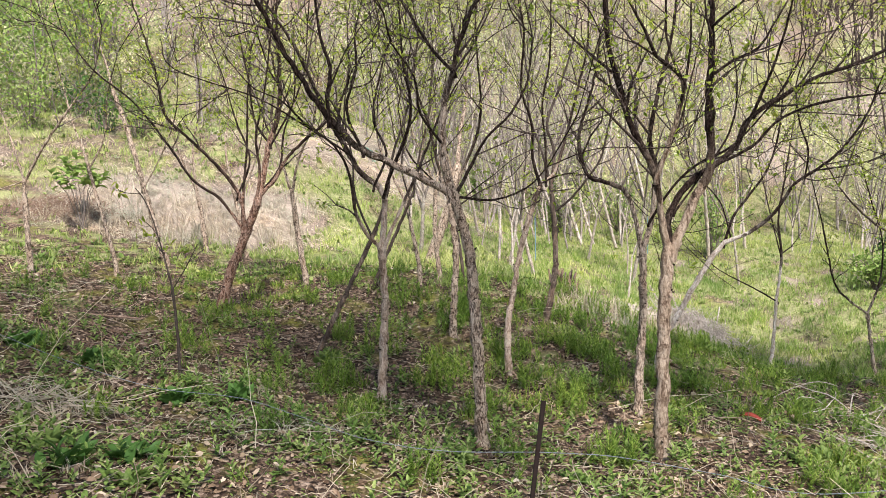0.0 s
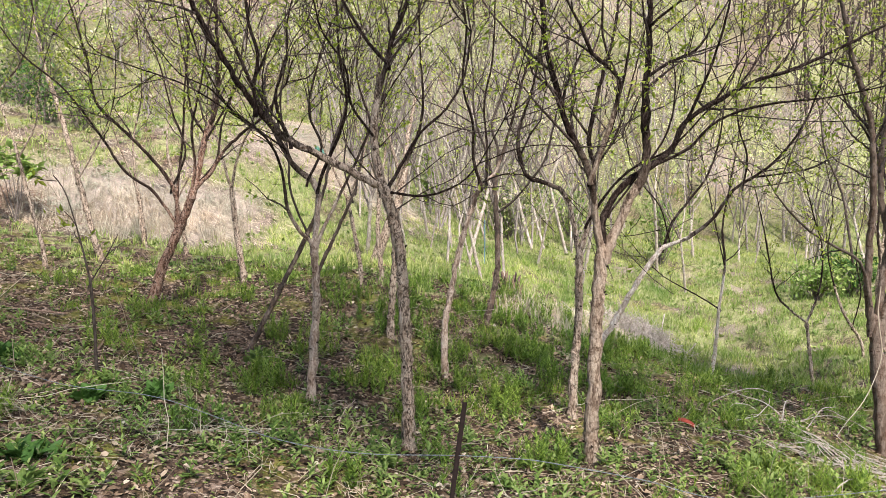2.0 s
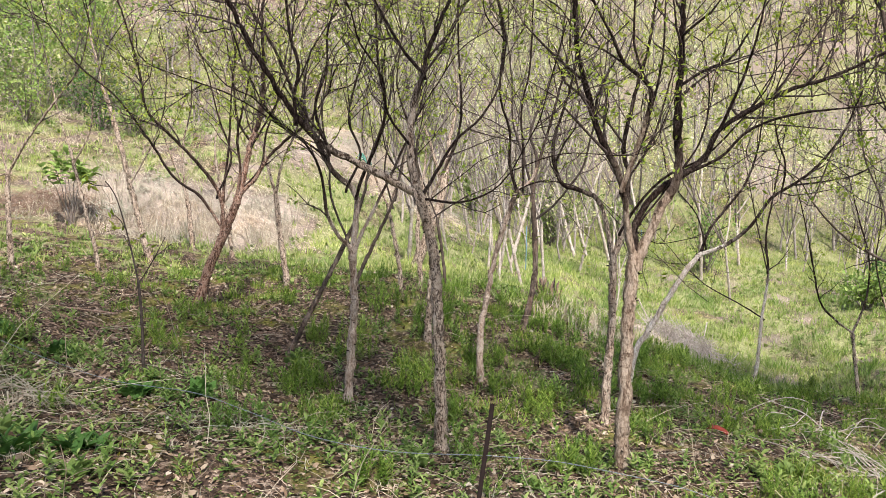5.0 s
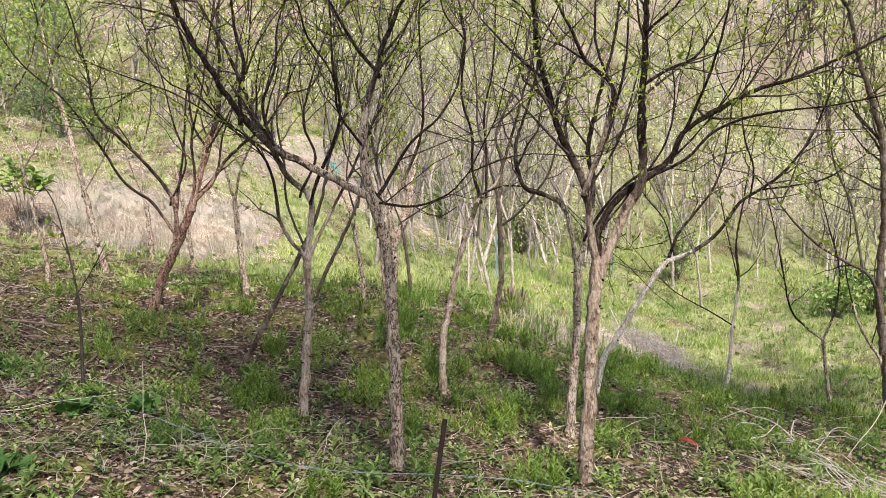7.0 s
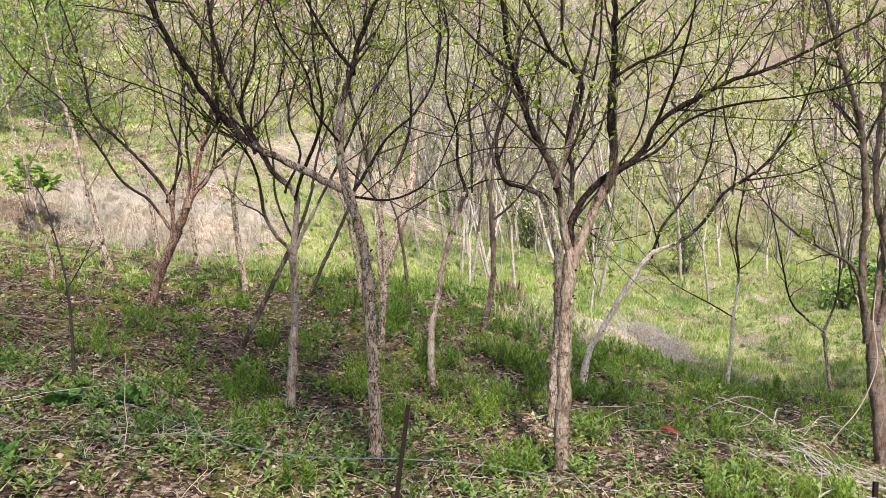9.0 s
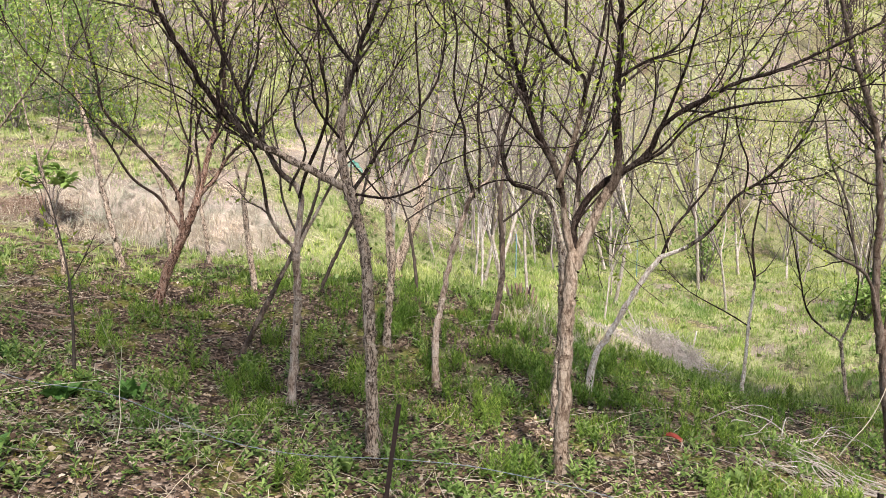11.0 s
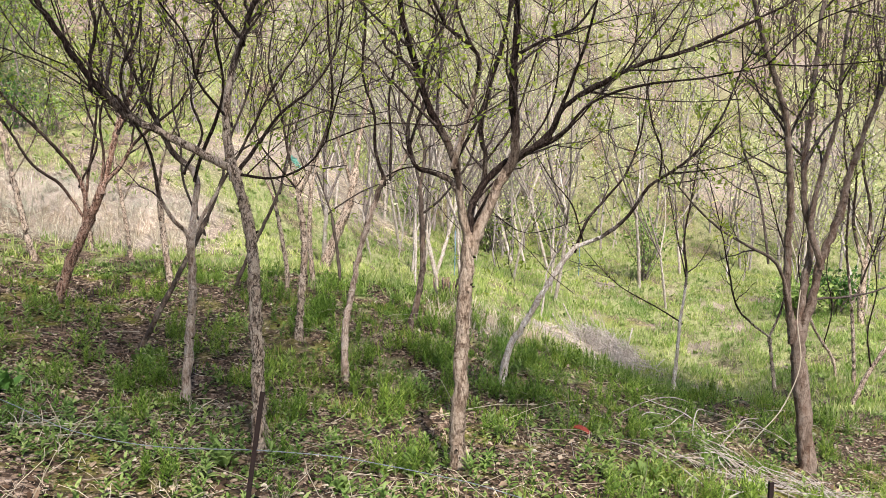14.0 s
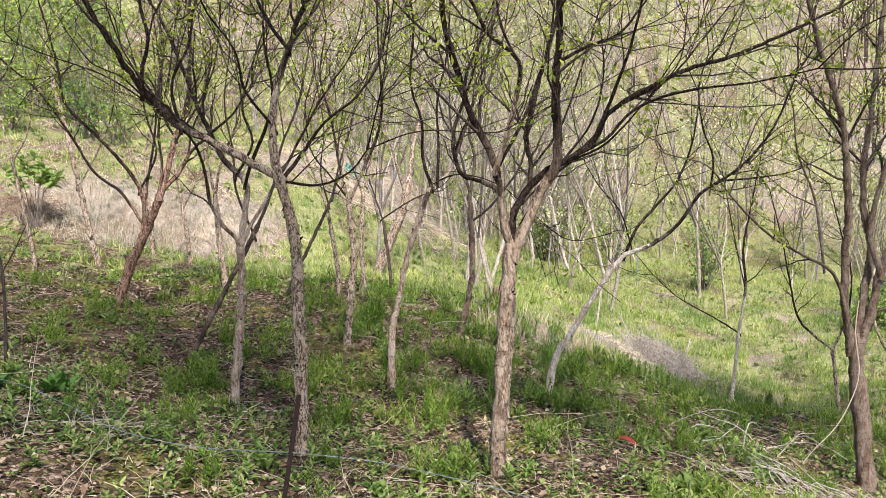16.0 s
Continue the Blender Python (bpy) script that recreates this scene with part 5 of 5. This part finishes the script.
way = g.normal(size=(n, 3)) * np.array([1, 1, 0.35]) + np.array([0, 0, 0.5])
stuff("creeping_weeds", leaves(on_ground(x + g.normal(size=n) * 0.035, y + g.normal(size=n) * 0.035, 0.03 * g.random(n)), way, unit(g.normal(size=(n, 3)) * 0.4 + np.array([0, 0, 1])), size, size * 0.62), "weed", "creeping small-leaved green ground cover", "weeds")
x, y, g = scatter(5200, -6, 8, 3.0, 8.2, 57, lambda x, y: np.clip(0.16 + 0.55 * wave(x, y, 1.1, 62) + 0.8 * near_spots(x, y), 0.03, 1))
stuff("upright_weeds", herbs(x, y, g, 0.13, 0.075, 11), "shoot", "upright leafy weed shoots in fresh green", "weeds")
x, y, g = scatter(60000, -5, 7, 3.0, 8.5, 562, lambda x, y: step(wave(x, y, 0.75, 67) + 0.35 * wave(x, y, 0.22, 68), 0.62, 0.95) * np.clip(1.25 - 0.13 * y, 0, 1))
n = len(x)
size = 0.016 * g.uniform(0.6, 1.3, n)
stuff("moss_cushions", leaves(on_ground(x, y, 0.012 * g.random(n)), g.normal(size=(n, 3)) * 0.6 + np.array([0, 0, 0.8]), unit(g.normal(size=(n, 3))), size, size * 0.5), "moss", "yellow-green moss in low cushions on soil", "moss")
x, y, g = scatter(8000, -10, 16, 9, 22, 58, lambda x, y: lushness(x, y))
stuff("valley_weeds", rosettes(x, y, g, 7, 0.085, 0.9, 0.45), "weed_light", "leafy weeds among the sunlit grass", "weeds")
x, y, g = scatter(1500, -5, 6, 2.8, 6.4, 563, lambda x, y: np.clip(0.15 + 0.9 * wave(x, y, 0.7, 69), 0.03, 1))
stuff("withered_grass", tufts(x, y, g, 8, 0.10, 0.0042, 1.7), "straw", "withered straw-coloured grass among the weeds", "dry grass")
# thin dry stalks and fallen sticks
x, y, g = scatter(6200, -6, 8, 2.8, 9, 59, lambda x, y: np.clip(0.2 + 0.6 * wave(x, y, 1.0, 63) + 0.5 * (y < 5.2), 0.05, 1))
n = len(x)
a, t = g.uniform(0, 6.28, n), np.linspace(0, 1, 5)
ln = 0.06 + 0.4 * g.random(n) ** 1.4
d = np.stack([np.cos(a), np.sin(a), g.uniform(0.0, 0.5, n) + 1.2 * (g.random(n) < 0.07) * (y < 5.8)], 1)
p = on_ground(x, y, 0.01)[:, None] + d[:, None] * (ln[:, None] * t)[..., None] + g.normal(size=(n, 5, 3)) * 0.012
p += (g.normal(size=(n, 1, 3)) * np.array([1, 1, 0]) - np.array([0, 0, 0.5])) * (0.3 * ln[:, None] * t**2)[..., None]
p[..., 2] = np.maximum(p[..., 2], height(p[..., 0], p[..., 1]) + 0.004)
stuff("dry_stalks", tubes(p, np.full((n, 1), 0.0024) * (1 - 0.5 * t), 4), "straw", "pale dry weed stalks lying on the ground", "dry stalks")


def big_leaf(mat):
    """One arching pointed leaf, a metre long, with a sunken midrib."""
    u, w = np.linspace(0, 1, 7), np.array([-1.0, -0.5, 0.0, 0.5, 1.0])
    half = 0.21 * np.sin(np.pi * np.clip(u, 0, 1) ** 0.8) ** 0.8 + 0.012 * (1 - u)
    U, W = np.meshgrid(u, w, indexing="ij")
    v = np.stack([W * half[:, None], U * 0.95, 0.35 * U - 0.42 * U**2.2 + 0.05 * np.abs(W) + 0.015 * np.sin(U * 30) * np.abs(W)], -1)
    i = np.arange(35).reshape(7, 5)
    return mesh_of("leaf", v, np.stack([i[:-1, :-1], i[:-1, 1:], i[1:, 1:], i[1:, :-1]], -1).reshape(-1, 4), MAT[mat])


BIG_LEAF = {m: big_leaf(m) for m in ("weed", "weed_dark", "leaf_green")}


def clump(place, size, seed, n, mat, label):
    """A big-leaved weed, leaf by leaf."""
    g = np.random.default_rng(seed)
    ob = empty("leafy_weed", (place[0], place[1], float(height(*place))), label, "weed", "big leafy weeds")
    for k in range(n):
        a, s = g.uniform(0, 360), size * g.uniform(0.5, 1.1)
        leaf = part("leaf", BIG_LEAF[mat], ob)
        leaf.matrix_basis = pose(g.normal() * size * 0.3, g.normal() * size * 0.3, -0.01, g.uniform(25, 72), g.normal() * 14, a) @ Matrix.Diagonal((s, s, s, 1))


for i, (px, py, s) in enumerate(((-1.75, 5.24, 0.26), (-1.39, 5.4, 0.22), (-1.85, 3.95, 0.25), (-1.6, 4.1, 0.22), (-3.2, 6.15, 0.28), (-2.62, 6.1, 0.25), (-2.1, 4.3, 0.2), (-1.5, 3.8, 0.2), (2.95, 6.75, 0.28), (2.5, 5.4, 0.2), (-1.0, 7.0, 0.24), (3.7, 5.5, 0.2), (0.1, 4.75, 0.16), (0.75, 4.6, 0.16))):
    clump((px, py), s * 0.6, 70 + i, 38, "weed_dark" if i < 6 else "weed", "dark green big-leaved weed" if i < 6 else "fresh green leafy weed clump")


def broad_shrub(place, size, high, seed, k, per, label):
    """A shrub of a few stems, each with its own large leaves."""
    g = np.random.default_rng(seed)
    ob = empty("shrub", (place[0], place[1], float(height(*place))), label, "shrub")
    t = np.linspace(0, 1, 5)
    for i in range(k):
        a, sl = 6.28 * i / k + g.normal() * 0.3, g.uniform(0.25, 1.0)
        tip = np.array([math.cos(a) * sl * size, math.sin(a) * sl * size, high * g.uniform(0.65, 1.05)])
        line = tip * t[:, None] + np.array([0, 0, 0.12 * high]) * np.sin(t * 3.14)[:, None] + g.normal(size=(5, 3)) * 0.015
        line[0, 2] = -0.08
        st = part("stem", mesh_of("stem", *tubes(line[None], (0.008 * (1 - 0.7 * t))[None], 6), MAT["twig_grey"]), ob)
        for j in range(per):
            u = g.uniform(0.6, 1.0)
            p = [float(np.interp(u, t, line[:, c])) for c in range(3)]
            s = 0.19 * g.uniform(0.6, 1.2)
            leaf = part("leaf", BIG_LEAF["leaf_green"], st)
            leaf.matrix_basis = pose(*p, g.uniform(-25, 40), g.normal() * 20, g.uniform(0, 360)) @ Matrix.Diagonal((s, s, s, 1))


broad_shrub((-5.6, 12.8), 0.5, 1.2, 41, 10, 15, "sparse broad-leaved green shrub at the dry bank")

# ---- brush piles, sticks, stump ----


def stick(points, r0, r1, mat, parent=None, name="branch", label="", category="branch", group=""):
    body, _ = stem(points, r0, r1, 6, 5, 0.06)
    me = mesh_of(name, *body, MAT[mat])
    if parent is not None:
        return part(name, me, parent, label)
    return tagged(new(name, me), label, category, group)


def brush(place, size, high, count, seed, mat, label, thick=0.006, fine=500, rise=1.0):
    g = np.random.default_rng(seed)
    z0 = float(height(*place))
    ob = empty("brush_pile", (place[0], place[1], z0), label, "brush pile")

    def twig_lines(n, ln, lift):
        c = np.stack([g.normal(size=n) * size[0] * 0.5, g.normal(size=n) * size[1] * 0.5], 1)
        a = g.normal(size=n) * 0.9 + g.integers(0, 2, n) * 3.14 - 0.35
        r = np.exp(-(c[:, 0] / size[0]) ** 2 - (c[:, 1] / size[1]) ** 2)
        t = np.linspace(-0.5, 0.5, 5)
        l = ln * g.uniform(0.5, 1.3, n)
        p = np.zeros((n, 5, 3))
        p[..., 0] = c[:, :1] + np.cos(a)[:, None] * l[:, None] * t
        p[..., 1] = c[:, 1:] + np.sin(a)[:, None] * l[:, None] * t
        ground_z = height(p[..., 0] + place[0], p[..., 1] + place[1]) - z0
        p[..., 2] = ground_z + (r * high * g.uniform(0, 1, n))[:, None] + g.normal(size=n)[:, None] * lift * rise * l[:, None] * t + g.normal(size=(n, 5)) * 0.012
        p[..., 2] = np.maximum(p[..., 2], ground_z + 0.005)
        return p

    for line in twig_lines(count, size[0] * 0.62, 0.45):
        stick(line[::2], thick * g.choice((0.6, 0.8, 1.0, 1.5)), thick * 0.45, mat, ob)
    p = twig_lines(fine, size[0] * 0.4, 0.5)
    tagged(part("brushwood", mesh_of("brushwood", *tubes(p, np.full((fine, 5), thick * 0.38), 4), MAT[mat]), ob), kind="stuff")


brush((3.55, 5.6), (0.95, 0.42), 0.16, 34, 81, "brush_grey", "pile of pale dry cut branches on the bank edge", 0.0042, 90, 0.45)
brush((4.25, 13.8), (0.75, 0.5), 0.46, 40, 82, "brush_grey", "low heap of grey dead brushwood in the grass", 0.009, 620, 1.25)
brush((3.0, 13.0), (0.95, 0.5), 0.14, 26, 86, "brush_grey", "dry grey twigs strewn over matted grass", 0.007, 170, 0.5)
brush((-2.3, 4.75), (0.42, 0.3), 0.15, 46, 83, "straw", "broken dry weed stalks in a loose heap", 0.0042, 160)
brush((-6.3, 13.5), (1.1, 0.6), 0.22, 16, 85, "stalk_brown", "brown heap of dead brush at the foot of the bank", 0.008, 520, 0.5)
brush((-2.2, 7.0), (1.5, 0.6), 0.04, 24, 84, "stalk_brown", "fallen dry branches flat on leaf litter", 0.0075, 40, 0.12)

WIRE_A = [(-2.92, 5.10, 0.92), (-2.72, 5.00, 0.87), (-2.27, 4.90, 0.72), (-1.70, 4.70, 0.60), (-1.16, 4.50, 0.58), (-0.82, 4.35, 0.52), (-0.43, 4.10, 0.46), (-0.03, 4.00, 0.42), (0.42, 3.89, 0.44)]
WIRE_B = [(0.44, 3.89, 0.44), (0.75, 3.95, 0.40), (0.97, 4.00, 0.35), (1.35, 4.05, 0.26), (1.88, 4.10, 0.13), (2.84, 4.27, 0.12)]
VINE = [(3.99, 6.49, 0.95), (3.96, 6.46, 0.72), (3.98, 6.42, 0.45), (3.93, 6.40, 0.26), (3.80, 6.34, 0.06), (3.62, 6.25, -0.08), (3.52, 6.20, -0.17)]
BLUE = [(1.83, 16.5, 0.9), (5.0, 20.2, 0.95)]


def stump():
    g = np.random.default_rng(91)
    x, y = 1.5, 10.25
    ob = empty("broken_stump", (x, y, float(height(x, y)) - 0.03), "broken weathered stump with splintered dark wood", "stump")
    for k in range(34):
        a, r = g.uniform(0, 6.28), 0.135 * g.uniform(0.05, 1.0) ** 0.5
        h = g.uniform(0.18, 0.33)
        lean = np.array([math.cos(a) * 0.16 + g.normal() * 0.1, math.sin(a) * 0.14, 1.0])
        b = np.array([math.cos(a) * r, math.sin(a) * r * 0.7, -0.05])
        stick([b, b + lean * h * 0.5, b + lean * h], g.uniform(0.016, 0.036), 0.008, ("stalk_brown", "twig", "twig_grey", "stalk_brown")[k % 4], ob, "splinter")


stump()


def stake(place, top, lean):
    """A rusty angle-iron fence stake, leaning."""
    x, y = place
    z = float(height(x, y)) - 0.15
    w, th = 0.021, 0.004
    bm = bmesh.new()
    prof = [(0, 0), (w, 0), (w, th), (th, th), (th, w), (0, w)]
    rings = []
    for i in range(9):
        t = i / 8
        off = Vector((lean[0] * t, lean[1] * t, (top - z) * t))
        rings.append([bm.verts.new(Vector((a - w / 2, b - w / 2, 0)) + off) for a, b in prof])
    for r, s in zip(rings, rings[1:]):
        for i in range(6):
            bm.faces.new((r[i], r[(i + 1) % 6], s[(i + 1) % 6], s[i]))
    bm.faces.new(rings[-1])
    me = bpy.data.meshes.new("stake")
    bm.to_mesh(me)
    bm.free()
    me.materials.append(MAT["rust"])
    ob = tagged(new("fence_stake", me), "leaning rusty angle-iron fence stake", "stake", "fence stakes")
    ob.location = (x, y, z)


stake((0.372, 3.9), 0.69, (0.094, 0.0))
stake((2.83, 4.28), 0.20, (0.01, 0.0))


def wire(points, label):
    """Two thin strands twisted round each other."""
    line = smooth_line(points, 0.02)
    s = np.concatenate([[0], np.cumsum(np.linalg.norm(np.diff(line, axis=0), axis=1))])
    bits = []
    for ph in (0, math.pi):
        off = np.stack([np.zeros_like(s), np.cos(s * 90 + ph), np.sin(s * 90 + ph)], 1) * 0.0017
        bits.append(tubes((line + off)[None], np.full((1, len(s)), 0.0011), 4))
    tagged(new("fence_wire", mesh_of("fence_wire", *join(bits), MAT["wire"])), label, "wire", "fence wires")


wire(WIRE_A, "slack twisted galvanised fence wire")
wire(WIRE_B, "slack twisted galvanised fence wire")

# strip of red plastic on the litter
g = np.random.default_rng(95)
a = np.linspace(0, 1, 7)
line = np.stack([2.21 + 0.11 * a, 6.1 - 0.13 * a, height(2.21 + 0.11 * a, 6.1 - 0.13 * a) + 0.035 + 0.012 * np.sin(a * 3.1)], 1)
side = np.array([0.013, 0.016, 0.010])
v = np.concatenate([line - side, line + side * (1 - 0.5 * a[:, None])])
f = np.array([(i, i + 1, i + 8, i + 7) for i in range(6)])
me = mesh_of("plastic_scrap", v, f, MAT["red_plastic"])
sc = tagged(new("plastic_scrap", me), "torn curled strip of red plastic on litter", "litter")
sc.modifiers.new("thickness", "SOLIDIFY").thickness = 0.003


def pole(x, y, high, label):
    z = float(height(x, y))
    body, _ = stem([(0, 0, -0.1), (0.005, 0, high * 0.5), (0.0, 0, high)], 0.009, 0.009, 8, 3, 0.0)
    ob = tagged(new("marker_pole", mesh_of("marker_pole", *body, MAT["blue_pole"])), label, "pole", "blue marker poles")
    ob.location = (x, y, z)


for p in BLUE:
    pole(*p, "thin blue plastic pole among the saplings")

# long arching cut branches on the pile
g = np.random.default_rng(96)
for k in range(20):
    high_pile = k < 9
    cx, cy = (g.normal(3.42, 0.22), g.normal(6.75, 0.16)) if high_pile else (g.normal(3.5, 0.4), g.normal(5.9, 0.25))
    a, ln = g.normal(0.4, 0.75) + (3.14 if g.random() < 0.5 else 0.0), g.uniform(0.3, 0.8)
    rise, arch = (g.uniform(0.05, 0.22), g.uniform(0.02, 0.14)) if high_pile else (g.uniform(0.0, 0.08), g.uniform(0.0, 0.07))
    turn, p = g.normal() * 0.5, []
    for u in (0, 0.2, 0.4, 0.6, 0.8, 1):
        b = a + turn * (u - 0.5)
        px, py = cx + math.cos(b) * ln * (u - 0.5), cy + math.sin(b) * ln * (u - 0.5) * 0.7
        p.append((px, py, float(height(px, py)) + 0.012 + rise * u + arch * math.sin(3.14 * u) + abs(g.normal()) * 0.008))
    stick(p, g.uniform(0.0035, 0.0065), 0.0025, "brush_grey", None, "cut_branch", "long pale bare cut branch lying over the pile", "branch", "cut branches on the bank")

# crumpled netting lying in the thicket
u, w = np.meshgrid(np.linspace(-1, 1, 15), np.linspace(-1, 1, 11))
nx, ny = -1.6 + 0.14 * u, 18.35 + 0.12 * w
lift = 0.20 * np.clip(1 - 0.75 * u**2 - 0.75 * w**2, 0, 1) ** 0.6 * (0.85 + 0.25 * wave(u, w, 0.8, 97))
nv = np.stack([nx + 0.03 * wave(u, w, 0.5, 98), ny + 0.03 * wave(u, w, 0.6, 99), height(nx, ny) + 0.004 + lift], -1)
i = np.arange(u.size).reshape(u.shape)
nf = np.stack([i[:-1, :-1], i[:-1, 1:], i[1:, 1:], i[1:, :-1]], -1).reshape(-1, 4)
heap = tagged(new("plastic_netting", mesh_of("plastic_netting", nv.reshape(-1, 3), nf, MAT["net"])), "crumpled heap of teal plastic netting in the thicket", "netting")
heap.modifiers.new("thickness", "SOLIDIFY").thickness = 0.004

# pale dry vine hanging from the large tree
stick(VINE, 0.0042, 0.003, "straw", None, "dry_vine", "bare pale vine hanging from the large tree", "vine")
